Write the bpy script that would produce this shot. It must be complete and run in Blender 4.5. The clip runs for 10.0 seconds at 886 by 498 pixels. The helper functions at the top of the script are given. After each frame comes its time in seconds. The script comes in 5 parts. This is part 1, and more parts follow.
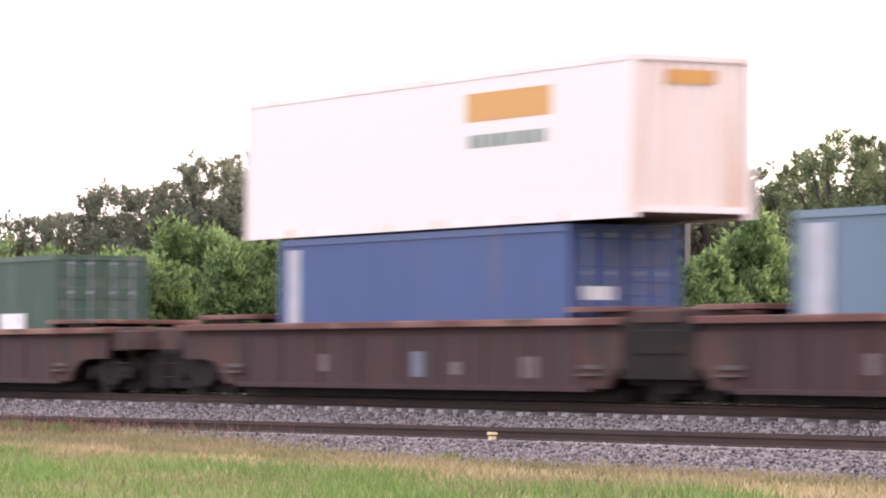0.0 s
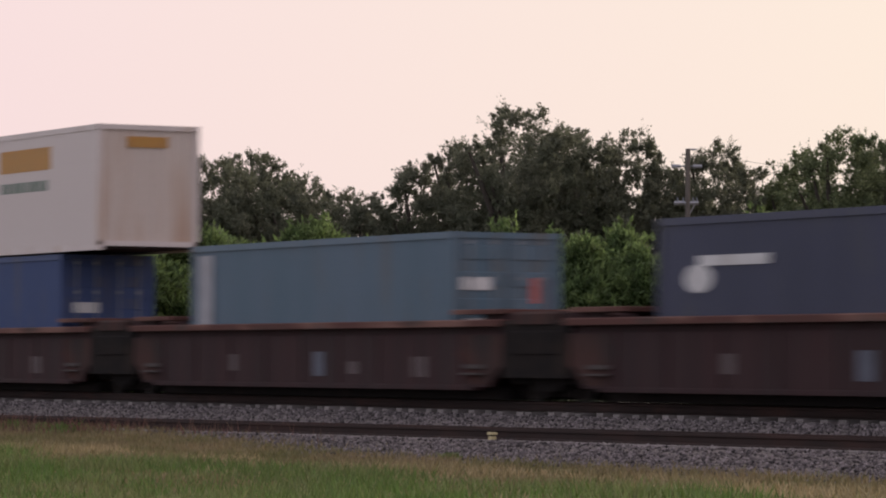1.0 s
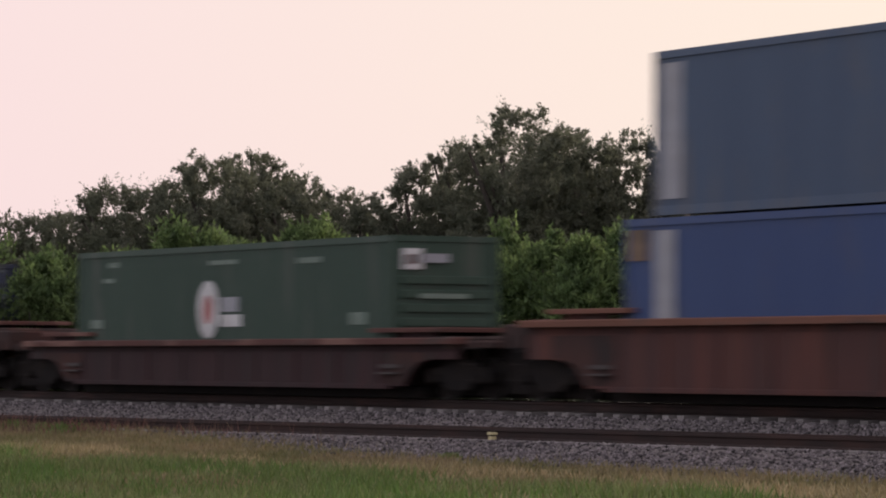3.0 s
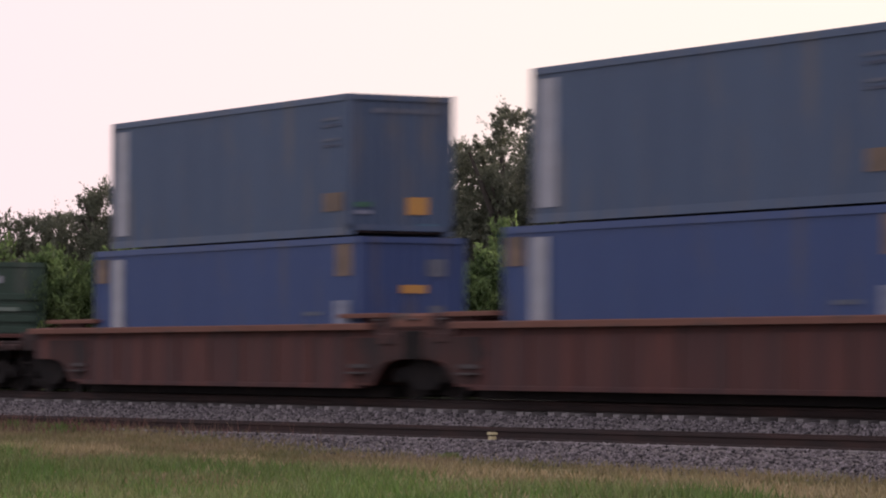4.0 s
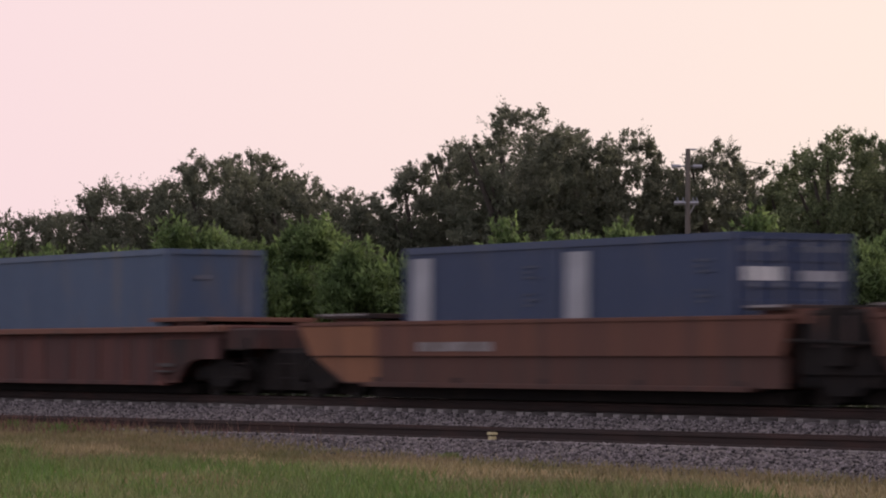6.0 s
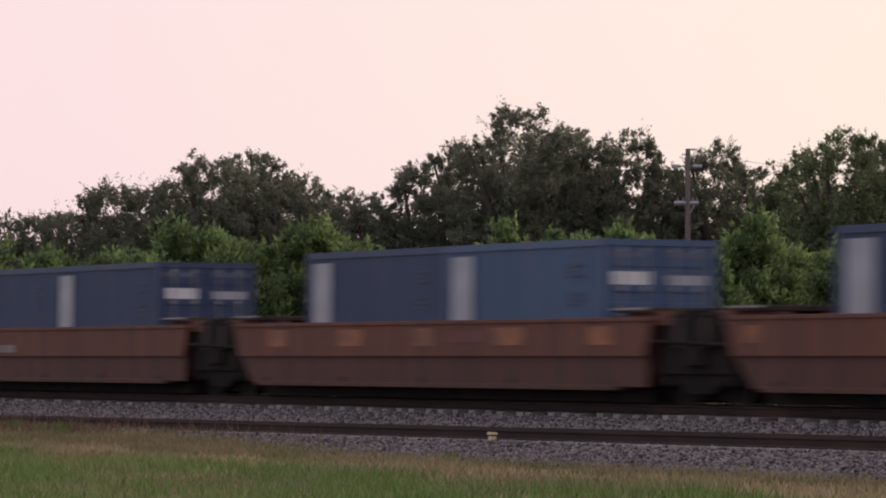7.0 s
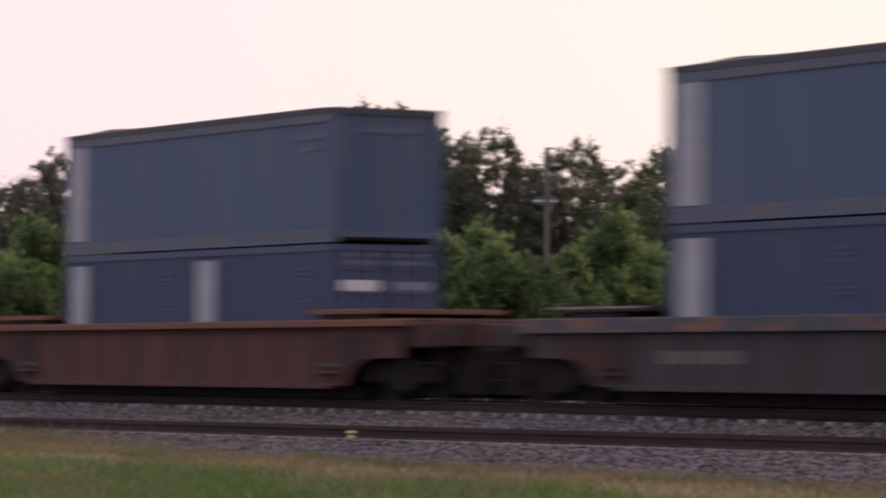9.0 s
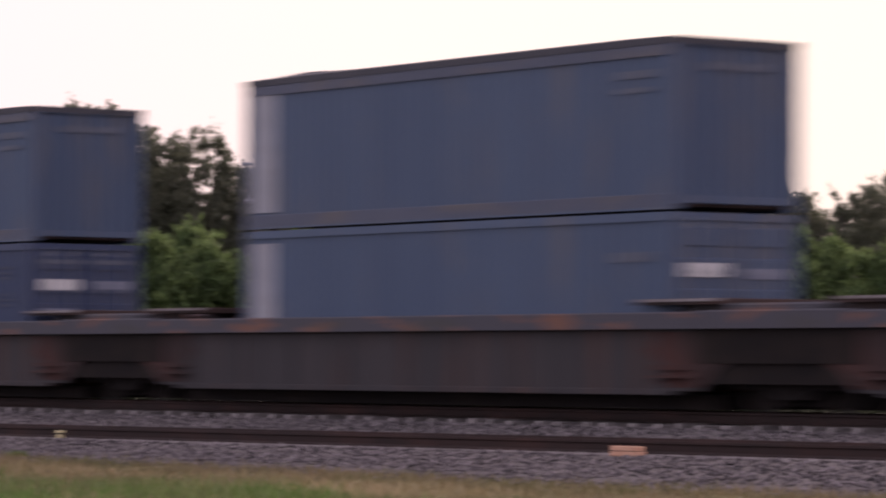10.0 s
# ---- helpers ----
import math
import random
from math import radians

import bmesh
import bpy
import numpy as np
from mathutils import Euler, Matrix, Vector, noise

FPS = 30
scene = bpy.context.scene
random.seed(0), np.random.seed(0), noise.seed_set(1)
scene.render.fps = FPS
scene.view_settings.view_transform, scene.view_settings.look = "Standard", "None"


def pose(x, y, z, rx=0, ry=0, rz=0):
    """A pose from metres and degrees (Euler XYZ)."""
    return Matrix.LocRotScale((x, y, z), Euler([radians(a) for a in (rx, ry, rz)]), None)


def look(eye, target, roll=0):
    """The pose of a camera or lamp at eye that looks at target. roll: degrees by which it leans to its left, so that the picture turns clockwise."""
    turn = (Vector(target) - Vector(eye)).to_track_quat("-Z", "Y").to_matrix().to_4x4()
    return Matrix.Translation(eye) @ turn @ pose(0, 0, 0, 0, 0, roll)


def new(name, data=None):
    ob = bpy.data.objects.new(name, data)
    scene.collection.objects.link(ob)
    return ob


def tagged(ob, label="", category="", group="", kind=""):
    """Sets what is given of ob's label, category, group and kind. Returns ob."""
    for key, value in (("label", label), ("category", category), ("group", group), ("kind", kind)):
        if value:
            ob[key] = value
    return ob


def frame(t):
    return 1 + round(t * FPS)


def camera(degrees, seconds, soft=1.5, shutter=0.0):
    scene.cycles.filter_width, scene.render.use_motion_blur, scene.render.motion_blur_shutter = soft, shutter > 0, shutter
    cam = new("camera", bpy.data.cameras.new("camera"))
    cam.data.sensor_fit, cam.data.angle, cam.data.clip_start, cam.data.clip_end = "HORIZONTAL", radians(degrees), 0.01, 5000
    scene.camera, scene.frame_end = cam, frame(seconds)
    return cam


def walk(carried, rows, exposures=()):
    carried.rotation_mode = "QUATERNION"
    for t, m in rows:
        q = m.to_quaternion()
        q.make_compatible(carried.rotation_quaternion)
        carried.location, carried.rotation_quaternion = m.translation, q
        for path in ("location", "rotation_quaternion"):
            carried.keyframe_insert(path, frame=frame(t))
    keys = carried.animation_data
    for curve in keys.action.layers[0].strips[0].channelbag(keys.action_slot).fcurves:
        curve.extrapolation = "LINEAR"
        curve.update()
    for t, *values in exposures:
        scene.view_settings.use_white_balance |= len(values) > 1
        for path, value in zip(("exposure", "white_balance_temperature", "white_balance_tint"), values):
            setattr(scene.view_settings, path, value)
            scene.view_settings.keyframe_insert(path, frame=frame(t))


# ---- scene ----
# The lens and the camera's stand beside the line: still at first, then a slow turn to the right.
EYE = (0.0, -35.64, 0.79)
ROLL = 0.278


def aim(yaw, tilt):
    a, b = radians(yaw), radians(tilt)
    way = Vector((math.sin(a) * math.cos(b), math.cos(a) * math.cos(b), math.sin(b)))
    return look(EYE, Vector(EYE) + 100 * way, ROLL)


PAN = [(0.0, -61.955, 1.726), (4.0, -61.955, 1.726), (7.7, -61.955, 1.726), (8.0, -61.928, 1.714), (8.1, -61.905, 1.722),
       (8.2, -61.868, 1.726), (8.3, -61.785, 1.721), (8.4, -61.645, 1.709), (8.5, -61.435, 1.700), (8.6, -61.140, 1.703),
       (8.7, -60.812, 1.711), (8.8, -60.495, 1.715), (8.9, -60.205, 1.717), (9.0, -59.885, 1.715), (9.1, -59.520, 1.700),
       (9.2, -59.160, 1.688), (9.3, -58.830, 1.683), (9.4, -58.495, 1.685), (9.5, -58.095, 1.685), (9.6, -57.620, 1.686),
       (9.7, -57.070, 1.692), (9.8, -56.520, 1.710), (9.9, -56.045, 1.720), (10.0, -55.620, 1.725)]
cam = camera(12.98, 10.0, soft=2.0, shutter=0.68)
walk(cam, [(t, aim(y, p)) for t, y, p in PAN],
     exposures=[(0.0, 2.0, 6500, 8), (0.1, 1.55, 6500, 8), (0.2, 0.98, 6500, 8), (0.3, 0.6, 6500, 8), (0.5, 0.25, 6500, 8), (0.8, 0.02, 6500, 7), (1.2, -0.05, 6500, 7), (2.2, -0.01, 6500, 8), (3.3, 0.0, 6500, 6), (3.6, 0.12, 6500, 6), (4.0, 0.2, 6420, 12), (4.5, 0.22, 6500, 12), (5.0, 0.1, 6500, 11), (5.5, -0.04, 6480, 13), (7.0, 0.0, 6450, 10), (8.0, 0.04, 6400, 9), (8.6, 0.12, 6430, 12), (9.0, 0.15, 6430, 15), (9.5, 0.22, 6450, 19), (10.0, 0.28, 6470, 21)])

# Hazy evening sky: Nishita sky under an even veil of haze, paler and yellower towards the low sun.
SUN_AZ = radians(-20)      # from north (+y) towards east (+x)
world = bpy.data.worlds.new("evening_sky")
scene.world = world
world.use_nodes = True
wn, wl = world.node_tree.nodes, world.node_tree.links
wn.clear()
w_out = wn.new("ShaderNodeOutputWorld")
w_bg = wn.new("ShaderNodeBackground")
w_sky = wn.new("ShaderNodeTexSky")
w_sky.sky_type, w_sky.sun_disc = "NISHITA", False
w_sky.sun_elevation, w_sky.sun_rotation = radians(6), SUN_AZ
w_sky.dust_density, w_sky.air_density = 3.0, 1.2
w_geo = wn.new("ShaderNodeTexCoord")
w_dot = wn.new("ShaderNodeVectorMath")
w_dot.operation = "DOT_PRODUCT"
w_dot.inputs[1].default_value = (math.sin(SUN_AZ), math.cos(SUN_AZ), 0.1)
w_ramp = wn.new("ShaderNodeValToRGB")
w_ramp.color_ramp.elements[0].position, w_ramp.color_ramp.elements[0].color = 0.0, (0.92, 0.88, 1.02, 1)
w_ramp.color_ramp.elements[1].position, w_ramp.color_ramp.elements[1].color = 1.0, (1.15, 0.99, 0.80, 1)
for pos, col in ((0.30, (0.88, 0.78, 0.81, 1)), (0.58, (1.03, 0.765, 0.855, 1)), (0.84, (1.06, 0.90, 0.80, 1))):
    el = w_ramp.color_ramp.elements.new(pos)
    el.color = col
w_mix = wn.new("ShaderNodeMix")
w_mix.data_type = "RGBA"
w_mix.inputs["Factor"].default_value = 0.9
w_gain = wn.new("ShaderNodeVectorMath")
w_gain.operation = "SCALE"
w_gain.inputs["Scale"].default_value = 0.12
wl.new(w_geo.outputs["Generated"], w_dot.inputs[0])
wl.new(w_dot.outputs["Value"], w_ramp.inputs["Fac"])
wl.new(w_sky.outputs["Color"], w_gain.inputs[0])
wl.new(w_gain.outputs["Vector"], w_mix.inputs["A"])
wl.new(w_ramp.outputs["Color"], w_mix.inputs["B"])
wl.new(w_mix.outputs["Result"], w_bg.inputs["Color"])
wl.new(w_bg.outputs["Background"], w_out.inputs["Surface"])
w_bg.inputs["Strength"].default_value = 1.0

sun = new("sun", bpy.data.lights.new("sun", "SUN"))
sun.data.energy, sun.data.angle, sun.data.color = 1.9, radians(14), (1.0, 0.86, 0.68)
sun.matrix_world = look((300 * math.sin(SUN_AZ), 300 * math.cos(SUN_AZ), 60), (0, 0, 0))


# ---- materials ----
def material(name, base, rough=0.8, metal=0.0, second=None, scale=3.0, grain=40.0, bump=0.2, dirt=None, dirt_amount=0.45,
             dirt_scale=1.2, stretch=(1, 1, 1), vary=0.0, island=0.0, contrast=(0.35, 0.65), spec=0.5):
    """Paint or stone with broad variation, fine grain, and stains that have a shape of their own."""
    m = bpy.data.materials.new(name)
    m.use_nodes = True
    n, l = m.node_tree.nodes, m.node_tree.links
    b = n["Principled BSDF"]
    b.inputs["Roughness"].default_value, b.inputs["Metallic"].default_value = rough, metal
    b.inputs["Specular IOR Level"].default_value = spec
    tc, mp = n.new("ShaderNodeTexCoord"), n.new("ShaderNodeMapping")
    mp.inputs["Scale"].default_value = stretch
    l.new(tc.outputs["Object"], mp.inputs["Vector"])

    def noise_tex(s, detail):
        t = n.new("ShaderNodeTexNoise")
        t.inputs["Scale"].default_value, t.inputs["Detail"].default_value = s, detail
        l.new(mp.outputs["Vector"], t.inputs["Vector"])
        return t

    def ramp(src, lo, hi):
        r = n.new("ShaderNodeMapRange")
        r.inputs["From Min"].default_value, r.inputs["From Max"].default_value = lo, hi
        l.new(src, r.inputs["Value"])
        return r.outputs["Result"]

    def mix(fac, a, c, kind="MIX"):
        x = n.new("ShaderNodeMix")
        x.data_type, x.blend_type = "RGBA", kind
        for key, v in (("Factor", fac), ("A", a), ("B", c)):
            if isinstance(v, (float, int)):
                x.inputs[key].default_value = v
            elif isinstance(v, tuple):
                x.inputs[key].default_value = (*v, 1)
            else:
                l.new(v, x.inputs[key])
        return x.outputs["Result"]

    second = second or tuple(c * 0.7 for c in base)
    col = mix(ramp(noise_tex(scale, 5).outputs["Fac"], *contrast), base, second)
    fine = noise_tex(grain, 4)
    col = mix(0.35, col, mix(ramp(fine.outputs["Fac"], 0.3, 0.7), (0.55, 0.55, 0.55), (1.0, 1.0, 1.0)), "MULTIPLY")
    if dirt:
        col = mix(ramp(noise_tex(dirt_scale, 8).outputs["Fac"], 0.62 - dirt_amount * 0.25, 0.75), col, dirt)
    if vary or island:
        src = n.new("ShaderNodeNewGeometry").outputs["Random Per Island"] if island else n.new("ShaderNodeObjectInfo").outputs["Random"]
        hsv = n.new("ShaderNodeHueSaturation")
        r = n.new("ShaderNodeMapRange")
        a = island or vary
        r.inputs["To Min"].default_value, r.inputs["To Max"].default_value = 1 - a, 1 + a
        l.new(src, r.inputs["Value"])
        l.new(r.outputs["Result"], hsv.inputs["Value"])
        l.new(col, hsv.inputs["Color"])
        col = hsv.outputs["Color"]
    l.new(col, b.inputs["Base Color"])
    bp = n.new("ShaderNodeBump")
    bp.inputs["Strength"].default_value, bp.inputs["Distance"].default_value = bump, 0.02
    l.new(fine.outputs["Fac"], bp.inputs["Height"])
    l.new(bp.outputs["Normal"], b.inputs["Normal"])
    return m


RUST = (0.16, 0.06, 0.03)
GRIME = (0.05, 0.045, 0.04)
DOWN = (1.6, 1.6, 0.35)      # streaks run down the steel
STREAK = (2.2, 2.2, 0.22)
PAINT = {
    "slate": material("slate_blue_paint", (0.042, 0.069, 0.128), 0.55, second=(0.053, 0.083, 0.145), scale=0.5, dirt=(0.10, 0.09, 0.09), dirt_amount=0.3, stretch=DOWN),
    "blue": material("strong_blue_paint", (0.020, 0.046, 0.148), 0.55, second=(0.026, 0.054, 0.16), scale=0.5, dirt=(0.06, 0.06, 0.09), dirt_amount=0.3, stretch=DOWN),
    "royal": material("deep_blue_paint", (0.0155, 0.030, 0.080), 0.55, second=(0.020, 0.036, 0.091), scale=0.5, dirt=(0.06, 0.06, 0.08), dirt_amount=0.3, stretch=DOWN),
    "steel": material("steel_blue_paint", (0.031, 0.066, 0.136), 0.55, second=(0.040, 0.078, 0.152), scale=0.5, dirt=(0.08, 0.08, 0.09), dirt_amount=0.3, stretch=DOWN),
    "teal": material("grey_teal_paint", (0.075, 0.125, 0.17), 0.55, second=(0.095, 0.14, 0.19), scale=0.5, dirt=(0.1, 0.1, 0.1), dirt_amount=0.3, stretch=DOWN),
    "navy": material("navy_paint", (0.022, 0.026, 0.060), 0.5, second=(0.032, 0.036, 0.075), scale=0.5, dirt=(0.05, 0.05, 0.05), dirt_amount=0.3, stretch=DOWN),
    "green": material("dark_green_paint", (0.016, 0.042, 0.026), 0.6, second=(0.022, 0.050, 0.032), scale=0.5, dirt=(0.06, 0.07, 0.055), dirt_amount=0.35, stretch=DOWN),
    "white": material("aged_white_paint", (0.57, 0.485, 0.465), 0.5, second=(0.62, 0.54, 0.52), scale=0.4, dirt=(0.42, 0.27, 0.17), dirt_amount=0.15, dirt_scale=0.9, stretch=STREAK),
    "white_end": material("rust_streaked_white_paint", (0.56, 0.465, 0.42), 0.55, second=(0.60, 0.50, 0.45), scale=0.4, dirt=(0.36, 0.19, 0.10), dirt_amount=0.75, dirt_scale=0.8, stretch=STREAK),
    "brown": material("red_brown_well_paint", (0.120, 0.044, 0.034), 0.8, spec=0.2, second=(0.068, 0.032, 0.030), scale=0.8, dirt=(0.045, 0.03, 0.028), dirt_amount=0.6, stretch=STREAK),
    "maroon": material("dark_maroon_well_paint", (0.050, 0.022, 0.023), 0.8, spec=0.2, second=(0.034, 0.018, 0.019), scale=0.8, dirt=(0.035, 0.026, 0.026), dirt_amount=0.6, stretch=STREAK),
    "orange": material("faded_orange_well_paint", (0.158, 0.068, 0.044), 0.8, spec=0.2, second=(0.118, 0.052, 0.040), scale=0.7, dirt=(0.085, 0.045, 0.035), dirt_amount=0.7, stretch=STREAK),
    "umber": material("dull_orange_lower_web", (0.108, 0.050, 0.037), 0.8, spec=0.2, second=(0.082, 0.040, 0.033), scale=0.7, dirt=(0.06, 0.04, 0.035), dirt_amount=0.7, stretch=STREAK),
    "grey": material("dark_grey_well_paint", (0.056, 0.049, 0.051), 0.8, spec=0.2, second=(0.042, 0.038, 0.040), scale=0.8, dirt=(0.10, 0.045, 0.03), dirt_amount=0.25, stretch=STREAK),
}
SOOT = material("grime_caked_steel", (0.048, 0.036, 0.034), 0.9, spec=0.1, second=(0.085, 0.040, 0.034), scale=1.6, dirt=(0.03, 0.028, 0.028), dirt_amount=0.7, stretch=(1.5, 1.5, 0.5))
FRESH = material("lighter_orange_paint", (0.25, 0.108, 0.056), 0.75, spec=0.2, second=(0.21, 0.092, 0.05), scale=0.9, dirt=(0.1, 0.05, 0.035), dirt_amount=0.4, stretch=STREAK)
CHORD = {
    "brown": material("worn_brown_chord", (0.15, 0.066, 0.046), 0.8, spec=0.2, second=(0.19, 0.085, 0.06), scale=1.2, dirt=GRIME, dirt_amount=0.3, stretch=(0.6, 2, 2)),
    "maroon": material("worn_maroon_chord", (0.10, 0.043, 0.036), 0.8, spec=0.2, second=(0.19, 0.10, 0.08), scale=0.9, dirt=GRIME, dirt_amount=0.4, stretch=(0.6, 2, 2), contrast=(0.5, 0.62)),
    "orange": PAINT["orange"],
    "grey": material("worn_grey_chord", (0.058, 0.054, 0.066), 0.8, second=(0.165, 0.076, 0.050), scale=1.7, dirt=GRIME, dirt_amount=0.2, stretch=(0.6, 2, 2), contrast=(0.53, 0.6)),
}
PALE = material("pale_grey_panel", (0.325, 0.32, 0.352), 0.6, second=(0.27, 0.265, 0.29), scale=2, dirt=(0.2, 0.18, 0.17), dirt_amount=0.2)
MARK_WHITE = material("white_marking", (0.62, 0.60, 0.60), 0.6, dirt=(0.3, 0.26, 0.24), dirt_amount=0.3, second=(0.5, 0.48, 0.48))
MARK_YELLOW = material("amber_marking", (0.42, 0.215, 0.05), 0.6, dirt=(0.28, 0.15, 0.06), dirt_amount=0.4, second=(0.44, 0.21, 0.045))
MARK_TAN = material("faded_tan_marking", (0.18, 0.115, 0.075), 0.7, dirt=GRIME, dirt_amount=0.3)
MARK_FADED = material("faded_orange_patch", (0.36, 0.13, 0.036), 0.75, second=(0.158, 0.068, 0.044), scale=3.0, dirt=(0.118, 0.052, 0.040), dirt_amount=0.9, dirt_scale=2.5)
MARK_WORN = material("worn_grey_lettering", (0.24, 0.21, 0.21), 0.7, second=(0.15, 0.12, 0.115), scale=4, contrast=(0.42, 0.58))
MARK_DIM = material("dim_stencil_panel", (0.115, 0.085, 0.085), 0.75)
MARK_GREEN = material("grey_green_marking", (0.17, 0.22, 0.18), 0.6)
MARK_MAROON = material("worn_maroon_patch", (0.13, 0.035, 0.030), 0.8, second=(0.12, 0.05, 0.04), scale=3)
MARK_RED = material("faded_red_marking", (0.42, 0.12, 0.11), 0.6)
MARK_PLATE = material("pale_blue_data_plate", (0.21, 0.22, 0.28), 0.6, second=(0.13, 0.14, 0.2), scale=5)
MARK_LEAF = material("faded_green_bar", (0.035, 0.12, 0.075), 0.6)
MARK_CYAN = material("pale_blue_bar", (0.055, 0.14, 0.21), 0.6)
MARK_DULL = material("dull_grey_stencil", (0.052, 0.060, 0.095), 0.65, second=(0.035, 0.045, 0.08), scale=6)
MARK_FAINT = material("faint_grey_marking", (0.100, 0.112, 0.152), 0.6)
IRON = material("dark_truck_iron", (0.014, 0.012, 0.012), 0.9, spec=0.1, second=(0.022, 0.017, 0.015), scale=4, dirt=(0.035, 0.025, 0.02), dirt_amount=0.2)
STEEL = material("worn_tread_steel", (0.045, 0.04, 0.038), 0.6, 0.6, second=(0.03, 0.026, 0.024), scale=6)
DECK = material("dark_deck_plate", (0.032, 0.025, 0.025), 0.85, spec=0.15, second=(0.07, 0.045, 0.04), scale=2, dirt=RUST, dirt_amount=0.2)
ROD = material("galvanised_rod", (0.25, 0.26, 0.29), 0.5, 0.5)
RAIL = material("rusty_rail", (0.040, 0.024, 0.021), 0.85, second=(0.03, 0.02, 0.018), scale=3, spec=0.2, dirt=(0.06, 0.03, 0.024), stretch=(0.5, 2, 2))
RAILTOP = material("polished_rail_head", (0.45, 0.43, 0.42), 0.25, 1.0)
TIE = material("weathered_tie", (0.215, 0.188, 0.176), 0.9, second=(0.15, 0.13, 0.125), scale=5, stretch=(4, 1, 4), vary=0.35, grain=25)
STONE = material("grey_ballast_stone", (0.170, 0.145, 0.146), 0.9, spec=0.25, second=(0.098, 0.083, 0.086), scale=6, island=0.85, grain=30)
BARK = material("grey_bark", (0.085, 0.068, 0.055), 0.9, second=(0.05, 0.042, 0.036), scale=6, stretch=(3, 3, 0.7), bump=0.6)
POLE = material("weathered_pole_wood", (0.15, 0.125, 0.108), 0.9, second=(0.10, 0.085, 0.075), scale=4, stretch=(6, 6, 0.4))


def leaf_material(name, base, second, through_light, island=0.5):
    m = material(name, base, 0.6, second=second, scale=0.9, grain=5, bump=0, island=island, spec=0.3, contrast=(0.38, 0.6))
    n, l = m.node_tree.nodes, m.node_tree.links
    b = n["Principled BSDF"]
    src = b.inputs["Base Color"].links[0].from_socket
    tr, mx = n.new("ShaderNodeBsdfTranslucent"), n.new("ShaderNodeMixShader")
    l.new(src, tr.inputs["Color"])
    mx.inputs["Fac"].default_value = through_light
    l.new(b.outputs["BSDF"], mx.inputs[1])
    l.new(tr.outputs["BSDF"], mx.inputs[2])
    l.new(mx.outputs["Shader"], n["Material Output"].inputs["Surface"])
    return m


OAK = leaf_material("oak_leaf", (0.185, 0.192, 0.138), (0.138, 0.150, 0.102), 0.58, 0.3)
# greener oak, its colour also paled and yellowed to stand for haze and flare
OAK_HAZED = leaf_material("haze_paled_yellow_green_leaf", (0.200, 0.230, 0.120), (0.135, 0.165, 0.085), 0.55)
BUSH = leaf_material("bush_leaf", (0.168, 0.232, 0.088), (0.106, 0.158, 0.062), 0.62, 0.5)
# scrub leaf colour is darkened to stand for the shade under the cars
SCRUB = leaf_material("shade_toned_scrub_leaf", (0.050, 0.062, 0.028), (0.032, 0.042, 0.022), 0.25)
GRASS = leaf_material("grass_blade", (0.165, 0.155, 0.066), (0.255, 0.195, 0.108), 0.3, 0.35)
STRAW = leaf_material("pale_straw_blade", (0.42, 0.325, 0.185), (0.28, 0.23, 0.115), 0.3, 0.3)
WEED = leaf_material("dry_reddish_weed", (0.19, 0.085, 0.075), (0.13, 0.09, 0.06), 0.3)
LUSH = leaf_material("lush_grass_blade", (0.108, 0.190, 0.042), (0.190, 0.212, 0.085), 0.35, 0.4)


